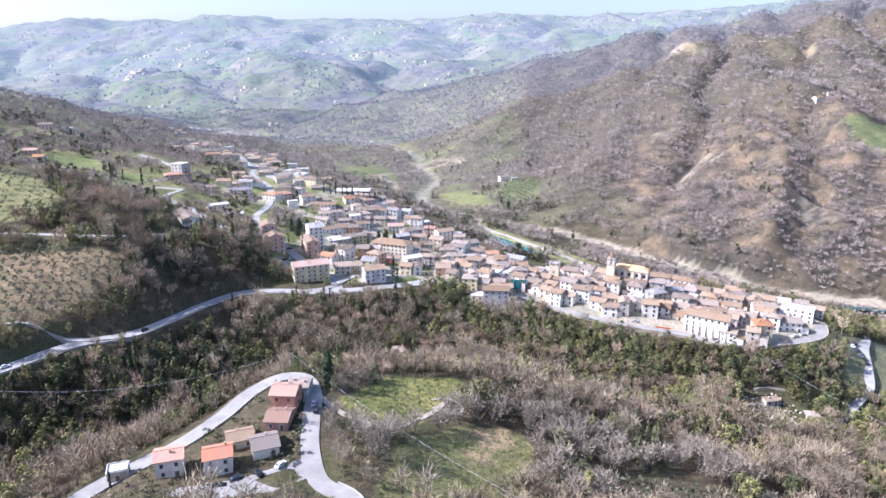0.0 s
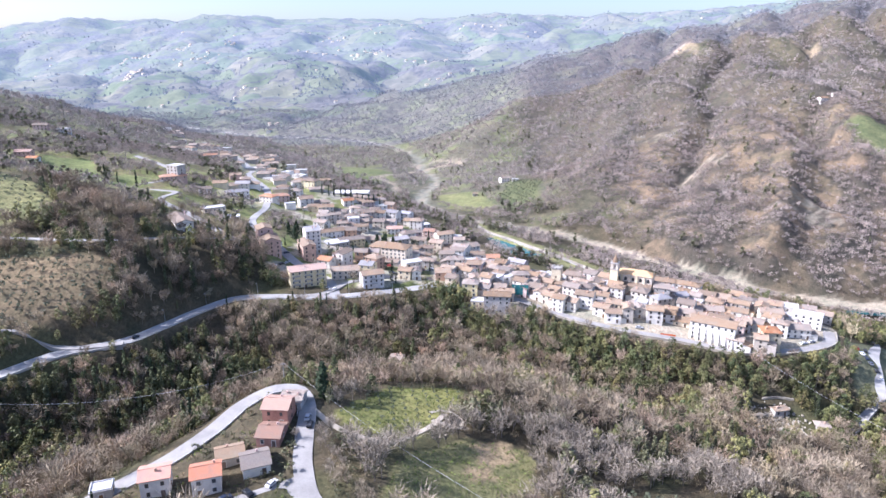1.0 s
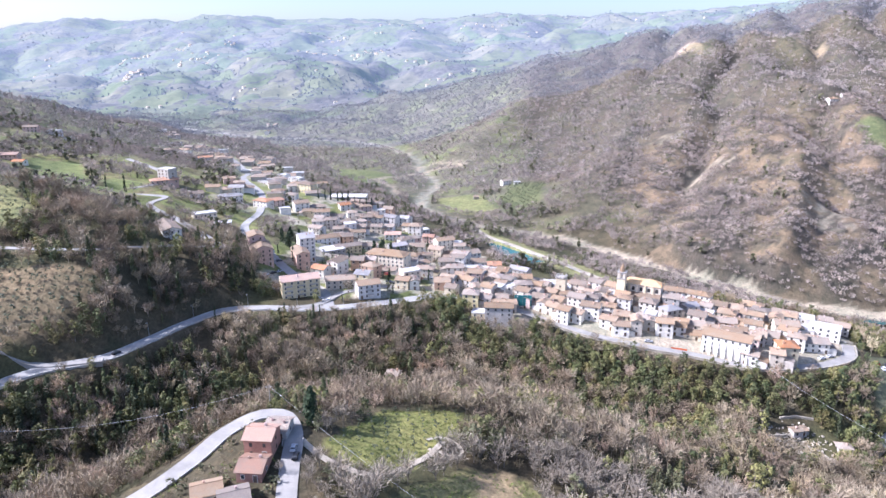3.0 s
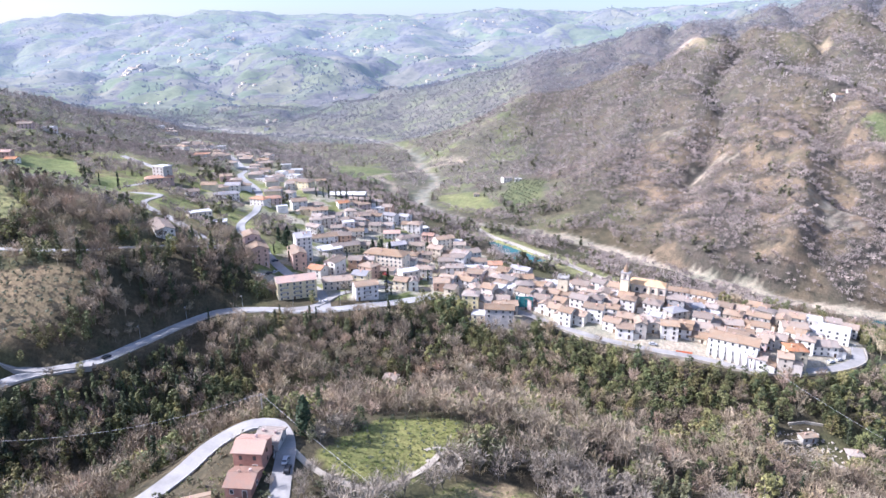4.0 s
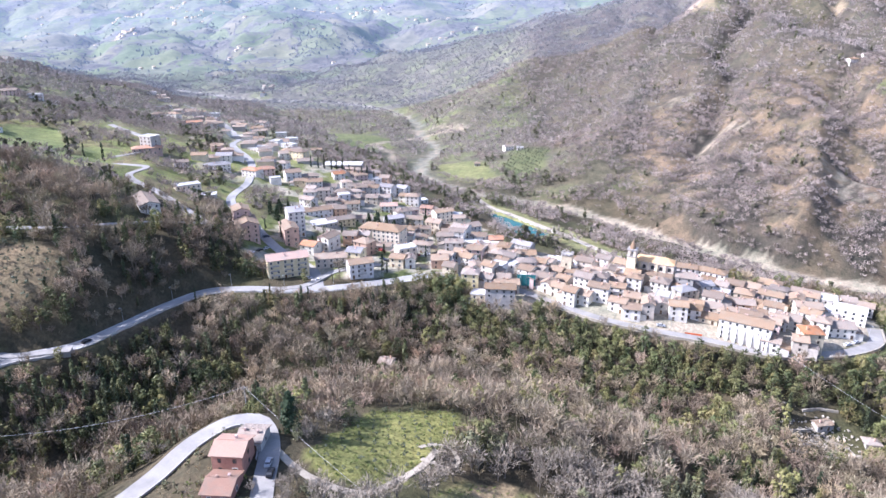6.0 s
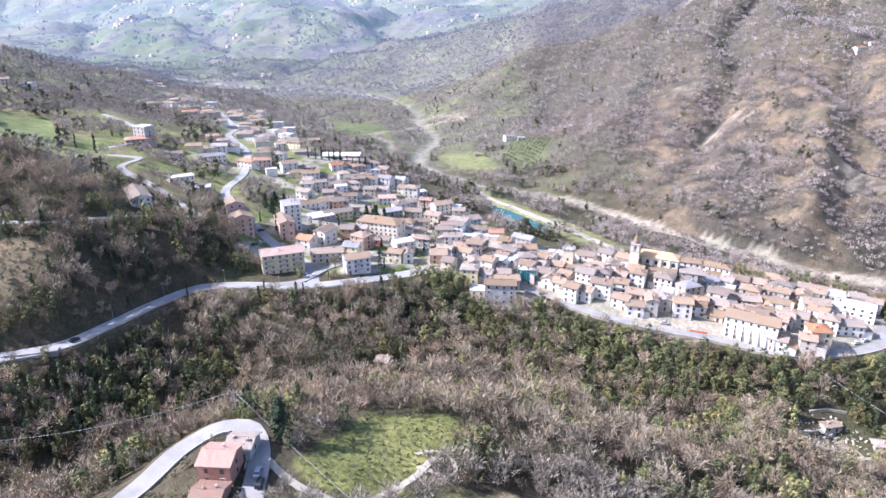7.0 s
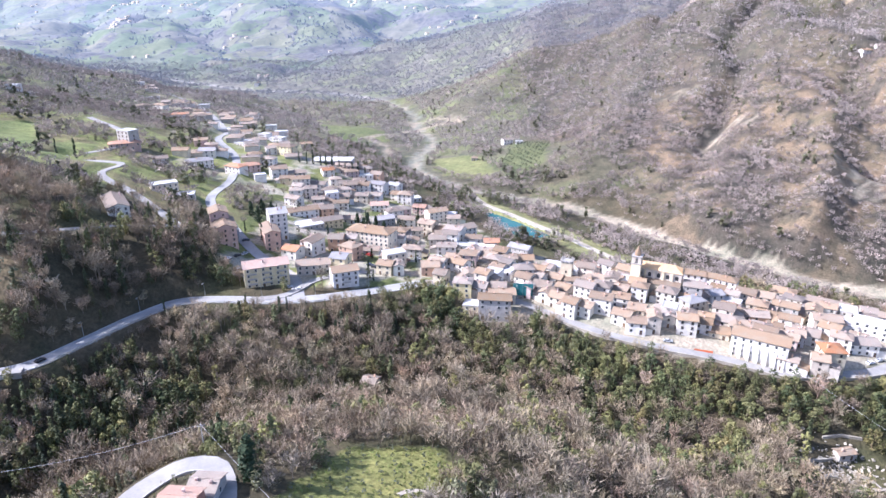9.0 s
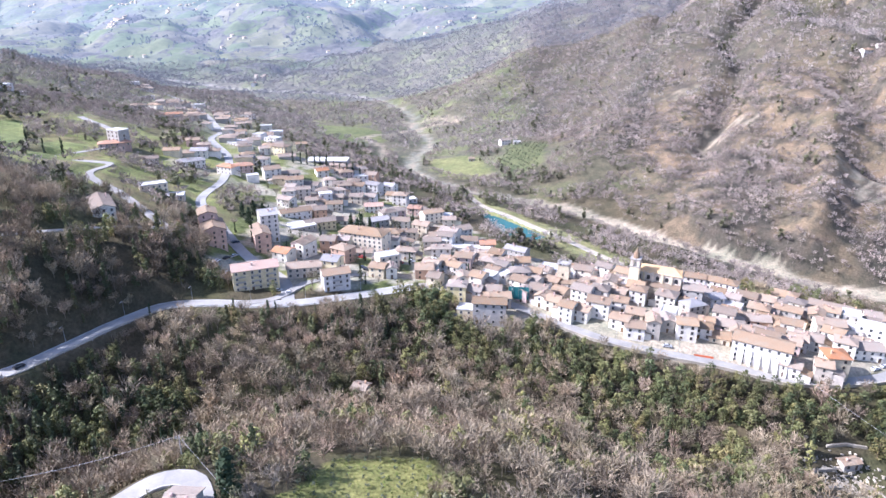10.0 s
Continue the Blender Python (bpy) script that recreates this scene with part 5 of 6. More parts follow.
kind[(grove > 0.55) & (draw < 0.2)] = "ivy"
kind[(budding > 0.62) & (draw < 0.22)] = "bud"
kind[(budding < -0.5) & (draw > 0.35) & (draw < 0.75)] = "tall"
kind[(xs > 60) & (ys > 262) & (draw > 0.55)] = "ever"
kind[inside(xs, ys, DARK_B, 4) & (draw < 0.16)] = "ivy"
kind[inside(xs, ys, DARK_C, 5) & (xs > -15) & (draw < 0.46)] = "ever"
kind[inside(xs, ys, DARK_C, 5) & (xs <= -15) & (draw < 0.25)] = "ivy"
kind[inside(xs, ys, DARK_A, 4) & (draw < 0.3)] = "ever"
kind[inside(xs, ys, DARK_A, 4) & (draw >= 0.3) & (draw < 0.68)] = "ivy"
scale = SR.uniform(0.8, 1.3, len(xs)) * (1 + 0.12 * small)
# gaps and glades
open_ground = (waves(xs, ys, 34, 43, 2) > 0.75) & ~dark
edge = (near_line(xs, ys, LANE, 6)[0] < 14) | (near_line(xs, ys, MAIN_ROAD, 6)[0] < 9) | (near_line(xs, ys, RING_ROAD, 6)[0] < 9)
scale = np.where(edge, scale * 0.55, scale)
xs, ys, kind, scale = (a[~open_ground] for a in (xs, ys, kind, scale))
# trees that stand nearest are things of their own
single = (ys < 226) & (ys > 176) & (np.abs(xs - 15) < 100) & (kind != "scrub")
single &= np.cumsum(single) <= 290
for x, y, k, s in zip(xs[single], ys[single], kind[single], scale[single]):
    tree(k, x, y, s, SR, "trees of the near wood")
for k, name, label in (("bare", "bare_woodland", "leafless grey-brown woodland on the slopes"), ("tall", "tall_bare_woodland", "tall leafless trees in the woodland"), ("scrub", "bare_scrub", "low leafless brown scrub"),
                       ("ever", "evergreen_woodland", "dark evergreen woodland below the road"), ("ivy", "ivy_woodland", "ivy-clad dark trees in the ravine"), ("bud", "spring_woodland", "yellow-green trees in new leaf")):
    sel = (kind == k) & ~single
    scatter(name, k, xs[sel], ys[sel], scale[sel], SR, label, "woodland")

# the thick growth in the shade of the ravine
xs, ys = spread(-240, 215, 212, 420, 6.2, SR)
ok = clear_of(xs, ys) & (inside(xs, ys, DARK_A, 4) | inside(xs, ys, DARK_C, 4))
xs, ys = xs[ok], ys[ok]
draw = SR.uniform(0, 1, len(xs))
s = SR.uniform(0.6, 1.0, len(xs))
scatter("ravine_evergreens", "ever", xs[draw < 0.55], ys[draw < 0.55], s[draw < 0.55], SR, "dense dark evergreens in the ravine", "woodland")
scatter("ravine_trees", "bare", xs[draw >= 0.55], ys[draw >= 0.55], s[draw >= 0.55], SR, "dense leafless growth in the ravine", "woodland")

# the hillsides round the town
xs, ys = spread(-620, 640, 425, 820, 4.5, SR)
ok = clear_of(xs, ys) & (near_line(xs, ys, HILL_ROAD, 8)[0] > 9) & (near_line(xs, ys, VALLEY_ROAD, 12)[0] > 9) & ~(inside(xs, ys, UPPER_TOWN, 5) & (SR.uniform(0, 1, len(xs)) < 0.7))
slope = (xs > 140 + 0.1 * (ys - 480))
crest = 0.5 * ribs(xs, ys) + waves(xs, ys, 38, 32, 3)
thinned = SR.uniform(0, 1, len(xs)) < np.where(slope, smooth(0.1, 0.75, crest) * 0.7, 0.1)
ok &= ~thinned & ~((waves(xs, ys, 60, 44, 3) > 0.25) & ~slope)
xs, ys, crest, slope = xs[ok], ys[ok], crest[ok], slope[ok]
draw = SR.uniform(0, 1, len(xs))
green = (draw > np.where(xs > 130, 0.975, 0.93)) | ((waves(xs, ys, 110, 45, 3) > 0.65) & (draw > 0.55) & (xs < 120))
s = SR.uniform(0.6, 1.15, len(xs)) * np.where(slope, 1.0 - 0.25 * smooth(-0.2, 0.8, crest), 1.0)
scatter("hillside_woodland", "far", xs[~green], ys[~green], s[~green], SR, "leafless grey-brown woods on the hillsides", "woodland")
scatter("hillside_evergreens", "far_ever", xs[green], ys[green], s[green], SR, "dark evergreens scattered on the hillsides", "woodland")
xs, ys = spread(-1250, 1250, 820, 1750, 7.8, SR)
crest = ribs(xs, ys)
ok = clear_of(xs, ys) & (SR.uniform(0, 1, len(xs)) > np.where(xs > 100, 0.15 * smooth(-0.2, 1.0, crest), 0.0)) & ~((waves(xs, ys, 130, 46, 3) > 0.7) & (SR.uniform(0, 1, len(xs)) < 0.6))
xs, ys = xs[ok], ys[ok]
draw = SR.uniform(0, 1, len(xs))
s = SR.uniform(0.6, 1.1, len(xs))
deep = ys > 1230
bare = draw < 0.972
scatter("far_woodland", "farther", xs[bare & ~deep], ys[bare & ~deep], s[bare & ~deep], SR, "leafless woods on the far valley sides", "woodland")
scatter("hazy_woodland", "distant", xs[deep], ys[deep], s[deep], SR, "leafless woods at the valley head with a painted haze glow", "woodland")
scatter("far_evergreens", "far_ever", xs[~bare & ~deep], ys[~bare & ~deep], s[~bare & ~deep] * 1.1, SR, "dark evergreens on the far valley sides", "woodland")


def rows_of(kind, poly, step, turn, scale, group):
    """An orchard or grove: trees in straight rows."""
    c, s = math.cos(radians(turn)), math.sin(radians(turn))
    cx, cy = sum(p[0] for p in poly) / len(poly), sum(p[1] for p in poly) / len(poly)
    for i in range(-30, 31):
        for j in range(-30, 31):
            x, y = cx + step * (i * c - j * s) + SR.uniform(-0.5, 0.5), cy + step * (i * s + j * c) + SR.uniform(-0.5, 0.5)
            if inside(np.array([x]), np.array([y]), poly, 0)[0] and SR.uniform() < 0.93:
                tree(kind, x, y, scale * SR.uniform(0.75, 1.15), SR, group)


rows_of("olive", OLIVE_GROVE, 5.2, 12, 1.05, "olive trees of the grove")
rows_of("olive", OLIVE_UPPER, 6.5, 20, 1.0, "olive trees of the upper grove")
rows_of("olive", GROVE, 6.5, 25, 1.1, "olive trees by the farm")
rows_of("olive", GREEN_FIELD, 4.6, 8, 0.55, "young olive trees in the green field")
for x, y, s in ((-95, 290, 1.0), (-92, 292, 0.8), (-98, 288, 0.7), (-85, 353, 0.75), (-66, 353, 0.6), (-57, 352, 0.5), (-121, 348, 0.6), (-150, 292, 0.6), (-165, 284, 0.55), (-96, 425, 0.9), (-100, 452, 0.8), (-262, 505, 1), (-255, 510, 0.9), (-232, 492, 1.1)):
    tree("cypress", x, y, s, SR, "cypresses by the roads")
tree("pine", -43, 219, 1.0, SR)
for x, y, s in ((-5, 333, 1.5), (58, 222, 1.0), (14, 259, 0.9), (5, 258, 1.0), (-148, 279, 0.8), (-146, 248, 0.9), (51, 335, 0.8), (-152, 245, 0.8), (-45, 262, 0.9), (-88, 372, 0.6), (205, 280, 0.8)):
    tree("bud", x, y, s, SR, "trees in new leaf")
# green among the houses
xs, ys = spread(-140, 60, 372, 640, 6.0, SR)
ok = inside(xs, ys, TOWN_AREA, 2) & (waves(xs, ys, 38, 32, 3) > 0.0)
for x, y, rad in FOOTPRINTS:
    ok &= np.hypot(xs - x, ys - y) > 0.85 * rad + 1.2
for line, half, _ in BEDS:
    ok &= near_line(xs, ys, line, 8)[0] > half + 1.0
ok &= SR.uniform(0, 1, len(xs)) < 0.6
for x, y in zip(xs[ok][:150], ys[ok][:150]):
    tree(SR.choice(["ever", "bush", "bush", "bare", "cypress"]), x, y, SR.uniform(0.45, 0.8), SR, "garden trees of the town")
for x, y in ((-104, 448), (-110, 455), (-100, 462), (-108, 470), (-45, 478), (-38, 482), (-32, 476), (-50, 484), (-44, 488)):
    tree("pine", x, y, 0.72, SR, "tall trees of the town garden")
for i in range(11):
    tree("cypress", -112 + 5.2 * i + SR.uniform(-1, 1), 603 + SR.uniform(-1.5, 1.5), SR.uniform(0.75, 1.1), SR, "cypresses before the school")
# silvery olives at the foot of the meadow
for i in range(26):
    tree("olive", 60 + 5 * (i % 9) + SR.uniform(-1.2, 1.2), 186 + 5 * (i // 9) + SR.uniform(-1, 1), SR.uniform(0.9, 1.2), SR, "olive trees at the foot of the meadow")
# the belt of trees along the river beyond the town
for i, (x, y, z) in enumerate(arc([(60, 600, 0), (10, 610, 0), (-20, 640, 0), (-45, 690, 0), (-62, 740, 0)], 5.0)):
    tree("ever" if i % 3 else "ivy", x + SR.uniform(-5, 5), y + SR.uniform(-4, 4), SR.uniform(0.7, 1.1), SR, "belt of trees by the river")

# woods, hedges and lone trees of the far hills
xs, ys = SR.uniform(-1, 1, 34000), SR.uniform(0, 1, 34000) ** 1.3
ys = 1755 + 2500 * ys
xs = xs * (0.74 * ys)
gully = far_ribs(xs, ys) + 0.5 * waves(xs, ys, 260, 51, 3)
ok = (gully < -0.75) | ((waves(xs, ys, 420, 51, 4) > 0.75) & (SR.uniform(0, 1, len(xs)) < 0.7)) | (np.abs(waves(xs, ys, 300, 52, 3)) < 0.025) | (SR.uniform(0, 1, len(xs)) < 0.02)
xs, ys = xs[ok], ys[ok]
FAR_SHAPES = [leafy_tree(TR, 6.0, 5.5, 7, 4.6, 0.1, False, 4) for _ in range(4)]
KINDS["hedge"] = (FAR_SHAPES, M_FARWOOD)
scatter("far_hill_woods", "hedge", xs, ys, SR.uniform(0.5, 1.15, len(xs)), SR, "woods and hedges of the distant hills with a painted haze glow", "woodland")

# ---------------------------------------------------------------- walls, rails and water
def offset(line, side, step=3.0):
    p = arc(line, step)
    t = np.gradient(p[:, :2], axis=0)
    t /= np.linalg.norm(t, axis=1)[:, None]
    return [(q[0] - side * n[1], q[1] + side * n[0], q[2]) for q, n in zip(p, t)]


def wall_along(name, pts, low, high, thick, material, label, category="wall", kind="structure"):
    """A wall that follows a line, from low to high above it."""
    bm = bmesh.new()
    p = np.array(pts)
    t = np.gradient(p[:, :2], axis=0)
    t /= np.linalg.norm(t, axis=1)[:, None]
    rows = []
    for q, d in zip(p, t):
        n = np.array((-d[1], d[0])) * thick / 2
        rows.append([bm.verts.new(c) for c in ((q[0] + n[0], q[1] + n[1], q[2] + low), (q[0] + n[0], q[1] + n[1], q[2] + high), (q[0] - n[0], q[1] - n[1], q[2] + high), (q[0] - n[0], q[1] - n[1], q[2] + low))])
    for a, b in zip(rows[:-1], rows[1:]):
        for k in range(4):
            bm.faces.new((a[k], b[k], b[(k + 1) % 4], a[(k + 1) % 4]))
    bm.faces.new(rows[0][::-1])
    bm.faces.new(rows[-1])
    return tagged(new(name, link_mesh(name, bm, material)), label, category, kind=kind)


wall_along("wall_viaduct", offset(MAIN_ROAD, -4.4)[30:52], -8.5, 0.5, 0.7, M_CONCRETE, "pale concrete retaining wall under the road")
wall_along("wall_ring", offset(RING_ROAD, -3.5)[8:], -4.5, 0.85, 0.6, M_STONE, "pale stone wall along the village road")
wall_along("wall_town", [(-18, 374, 15), (-5, 379, 15), (8, 385, 15)], -3.5, 0.9, 0.5, M_CONCRETE, "white concrete parapet by the town road")
wall_along("wall_lane", offset(LANE, 3.4)[24:60], -1.2, 0.55, 0.4, M_CONCRETE, "low kerb wall along the hairpin lane")
wall_along("wall_bend", offset(LANE, -3.4)[0:10], -0.8, 0.5, 0.35, M_CONCRETE, "pale kerb along the lane")
wall_along("wall_bank", offset(CANAL_BANK, 2.6), -3, 0.3, 0.5, M_CONCRETE, "pale concrete canal edge")

bm = bmesh.new()
bm.faces.new([bm.verts.new((x, y, -7.6)) for x, y in POOL])
water = tagged(new("water", link_mesh("water", bm, M_WATER)), "still turquoise-green water of the river basin", "water", kind="structure")
bm = bmesh.new()
v = [bm.verts.new((*p, z)) for p, z in (((300, 462), -31.2), ((360, 446), -32.2), ((460, 420), -34.5), ((460, 414), -34.5), ((360, 438), -32.2), ((300, 455), -31.2))]
bm.faces.new(v)
bm.normal_update()
tagged(new("water_river", link_mesh("water_river", bm, M_WATER)), "shallow river channel in pale gravel", "water", kind="structure")


def guard_rail(pts, label):
    root = empty("guard_rail", Matrix.Identity(4), label, "guard rail", "guard rails of the main road")
    p = np.array(pts)
    bm = bmesh.new()
    t = np.gradient(p[:, :2], axis=0)
    t /= np.linalg.norm(t, axis=1)[:, None]
    rows = [[bm.verts.new((q[0] - s * d[1] * 0.04, q[1] + s * d[0] * 0.04, q[2] + z)) for s, z in ((1, 0.5), (1, 0.8), (-1, 0.8), (-1, 0.5))] for q, d in zip(p, t)]
    for a, b in zip(rows[:-1], rows[1:]):
        for k in range(4):
            bm.faces.new((a[k], b[k], b[(k + 1) % 4], a[(k + 1) % 4]))
    part("rail", bm, M_METAL, root)
    post = bmesh.new()
    box(post, -0.06, -0.06, -0.6, 0.06, 0.06, 0.75)
    post = link_mesh("post", post, M_METAL)
    for q in p[::2]:
        part("post", post, None, root, at=pose(*q))


edge = offset(MAIN_ROAD, -4.2, 3.0)
for a, b in ((12, 30), (52, 78), (78, 100)):
    guard_rail([(q[0], q[1], q[2]) for q in edge[a:b + 1]], "grey steel guard rail on the valley side")

# the old road beside the main one, and the slip road into the town
ribbon("road_old", [(x, y, max(z - 1, ground_at(x, y) + 0.3)) for x, y, z in [(-211, 283, 19), (-198, 287, 19), (-183, 290, 19), (-165, 292, 19), (-154, 295, 19)]], 4.0, M_LANE, 0.1, 3, "narrow pale old road above the main road", "road", 2.5)
ribbon("road_slip", [(x, y, ground_at(x, y) + 0.35) for x, y, z in [(-85, 361, 18), (-71, 365, 18), (-57, 381, 18), (-43, 390, 18), (-29, 395, 18)]], 4.2, M_LANE, 0.1, 3, "pale slip road into the town", "road", 2.0)

# road paint
for k, side in enumerate((-3.4, 3.4)):
    ribbon("trim_line", offset(MAIN_ROAD, side), 0.16, M_PAINT, 0.075, 3.0, "worn white edge line on asphalt", "road marking", 0.05)


# ---------------------------------------------------------------- power line
def cable(name, a, b, sag, label):
    cu = bpy.data.curves.new(name, "CURVE")
    cu.dimensions, cu.bevel_depth, cu.bevel_resolution = "3D", 0.032, 1
    sp = cu.splines.new("POLY")
    sp.points.add(24)
    for i in range(25):
        u = i / 24
        q = Vector(a).lerp(Vector(b), u)
        sp.points[i].co = (q.x, q.y, q.z - 4 * sag * u * (1 - u), 1)
    cu.materials.append(M_CABLE)
    return tagged(new(name, cu), label, "cable", "overhead cables")


def power_pole(x, y, top, label="tall slender concrete power pole"):
    g = ground_at(x, y)
    root = empty("power_pole", pose(x, y, g, 0, 0, 30), label, "pole", "power poles")
    h = top - g
    bm = bmesh.new()
    bmesh.ops.create_cone(bm, cap_ends=True, segments=10, radius1=0.24, radius2=0.12, depth=h + 0.8, matrix=Matrix.Translation((0, 0, h / 2 - 0.4)))
    part("shaft", bm, M_CONCRETE, root)
    bm = bmesh.new()
    box(bm, -1.0, -0.06, h - 0.7, 1.0, 0.06, h - 0.58)
    part("crossarm", bm, M_METAL, root)
    ins = bmesh.new()
    bmesh.ops.create_cone(ins, cap_ends=True, segments=8, radius1=0.08, radius2=0.05, depth=0.3)
    ins = link_mesh("insulator", ins, M_FRAME)
    for sx in (-0.9, 0, 0.9):
        part("insulator", ins, None, root, at=pose(sx, 0, h - 0.43 + (0.5 if sx == 0 else 0)))


M_CABLE = plain("grey_cable", (0.55, 0.55, 0.56), 0.6, 0.1, 1, 5, 0)
POLES = [(-61, 234, 38), (-190, 215, 34), (28, 150, 30), (152, 322, 9), (205, 212, 0)]
for q in POLES[:3] + POLES[4:]:
    power_pole(*q)
cable("power_cable", POLES[0], POLES[1], 9, "thin pale overhead cable across the ravine")
cable("power_cable", POLES[0], POLES[2], 3, "thin pale overhead cable over the lane")
cable("power_cable", POLES[3], POLES[4], 4, "thin overhead cable down to the valley bottom")


# ---------------------------------------------------------------- cars
def car_model(paint, name):
    root = empty("car", Matrix.Identity(4), name, "car", "parked cars")
    side = [(-2.05, 0.35), (-2.1, 0.75), (-1.95, 0.92), (-1.55, 0.98), (-1.1, 1.42), (0.35, 1.45), (1.0, 1.0), (1.85, 0.86), (2.1, 0.66), (2.08, 0.35)]
    bm = bmesh.new()
    l, r = ([bm.verts.new((x, s * (0.84 if z < 1.05 else 0.68), z)) for x, z in side] for s in (1, -1))
    bm.faces.new(l)
    bm.faces.new(r[::-1])
    for i in range(len(side)):
        j = (i + 1) % len(side)
        bm.faces.new((l[i], r[i], r[j], l[j]))
    bmesh.ops.recalc_face_normals(bm, faces=bm.faces)
    part("body", bm, paint, root)
    for nm, pts in (("windscreen", ((0.42, 0.62, 1.43), (0.42, -0.62, 1.43), (0.98, -0.74, 1.06), (0.98, 0.74, 1.06))), ("rear_window", ((-1.14, -0.62, 1.42), (-1.14, 0.62, 1.42), (-1.52, 0.74, 1.04), (-1.52, -0.74, 1.04)))):
        bm = bmesh.new()
        slab(bm, [(x + (0.03 if x > 0 else -0.03), y, z + 0.02) for x, y, z in pts], 0.02)
        part(nm, bm, M_PANE, root)
    for s in (1, -1):
        bm = bmesh.new()
        q = [(0.3, 1.38), (0.85, 1.04), (-1.35, 1.04), (-1.02, 1.36)]
        a = [bm.verts.new((x, s * ((0.70 if z > 1.2 else 0.83) + 0.02), z)) for x, z in q]
        b = [bm.verts.new((x, s * (0.70 if z > 1.2 else 0.83), z)) for x, z in q]
        bm.faces.new(a), bm.faces.new(b[::-1])
        for i in range(4):
            bm.faces.new((a[i], a[(i + 1) % 4], b[(i + 1) % 4], b[i]))
        bmesh.ops.recalc_face_normals(bm, faces=bm.faces)
        part("side_window", bm, M_PANE, root)
    wh = bmesh.new()
    bmesh.ops.create_cone(wh, cap_ends=True, segments=12, radius1=0.32, radius2=0.32, depth=0.2, matrix=Matrix.Rotation(radians(90), 4, "X"))
    wh = link_mesh("wheel", wh, M_TYRE)
    for x in (-1.3, 1.3):
        for y in (-0.78, 0.78):
            part("wheel", wh, None, root, at=pose(x, y, 0.32))
    return root


def paint(name, color):
    return plain(name, color, 0.3, 0.03, 2, 5, 0)


M_TYRE = plain("tyre_rubber", (0.03, 0.03, 0.03), 0.9, 0.2, 0.2, 1, 0)
MODELS = [car_model(paint("dark_blue_paint", (0.03, 0.04, 0.07)), "dark blue parked hatchback car"), car_model(paint("white_car_paint", (0.75, 0.75, 0.75)), "white parked hatchback car"),
          car_model(paint("silver_paint", (0.45, 0.46, 0.47)), "silver-grey parked hatchback car"), car_model(paint("red_paint", (0.35, 0.04, 0.03)), "red parked hatchback car"),
          car_model(paint("black_paint", (0.02, 0.02, 0.022)), "black parked hatchback car")]
# x, y, heading, model
CARS = [(-62, 166, 40, 0), (-56, 168, -40, 4), (-50, 172, 60, 1), (-66, 163, 10, 4), (-45.5, 203, 92, 2), (-44, 199, 92, 4),
        (-70, 374, 15, 2), (-64, 372, 15, 1), (-30, 402, -30, 4), (-33, 406, -30, 0), (-26, 409, 60, 2), (-20, 414, 60, 1), (-14, 420, -20, 3), (-8, 424, -20, 2), (-3, 428, 30, 4), (4, 432, 30, 1),
        (-105, 392, 60, 1), (-102, 398, 60, 4), (-100, 404, 60, 2), (-104, 420, 30, 0), (196, 331, 20, 1), (202, 334, 20, 2), (208, 340, 50, 4), (110, 343, -15, 2),
        (232, 318, 80, 1), (232, 322, 80, 4), (231, 326, 80, 2), (231, 330, 80, 0), (231, 334, 80, 1), (230, 338, 80, 3), (-196, 262, 52, 1), (-152, 303, 60, 4)]
for i, (x, y, a, k) in enumerate(CARS):
    m = pose(x, y, ground_at(x, y) + (0.32 if min(near_line(np.array([x]), np.array([y]), line, 6)[0][0] for line in (MAIN_ROAD, RING_ROAD, LANE)) < 3 else 0.02), 0, 0, a)
    copy_thing(MODELS[k], m)
for mdl, (x, y, a) in zip(MODELS, ((20, 436, 20), (12, 438, 20), (-98, 386, 60), (-36, 428, -25), (238, 342, 70))):
    mdl.matrix_basis = pose(x, y, ground_at(x, y) + 0.02, 0, 0, a)


# ---------------------------------------------------------------- valley bottom, ruins and yards
COURT_ROAD = [(262, 372, -24), (250, 352, -22), (238, 335, -21), (230, 318, -21), (224, 306, -22), (214, 298, -23), (196, 284, -24)]
ribbon("road_court", [(x, y, ground_at(x, y) + 0.3) for x, y, z in COURT_ROAD], 6.5, M_ROAD, 0.1, 3, "grey tarmac car park below the village", "road", 1.5)
ribbon("road_side", [(x, y, ground_at(x, y) + 0.3) for x, y in ((290, 352), (268, 330), (252, 312), (248, 296))], 8.0, M_LANE, 0.1, 3, "wide pale concrete yard below the village", "road", 1.5)
ribbon("road_path", [(x, y, ground_at(x, y) + 0.2) for x, y in ((140, 272), (160, 276), (180, 279), (200, 271), (220, 262), (250, 255))], 1.6, M_TRACK, 0.1, 3, "pale garden path in the valley bottom", "road", 0.8)
for pts in (((146, 283), (152, 288), (160, 290)), ((150, 279), (158, 282), (166, 280)), ((160, 298), (168, 299), (176, 298)), ((166, 286), (172, 283), (174, 279)), ((143, 277), (148, 274), (156, 275))):
    wall_along("ruined_wall", [(x, y, ground_at(x, y)) for x, y in pts], -1, 0.9, 0.7, M_STONE, "broken pale masonry wall among weeds", "wall", "")
house(184, 285, 6, 5, -10, 1, "ts", rng, name="shed", group="sheds of the valley bottom", label="small grey stone shed with a tiled roof in scrub")
bm = bmesh.new()
heap = random.Random(23)
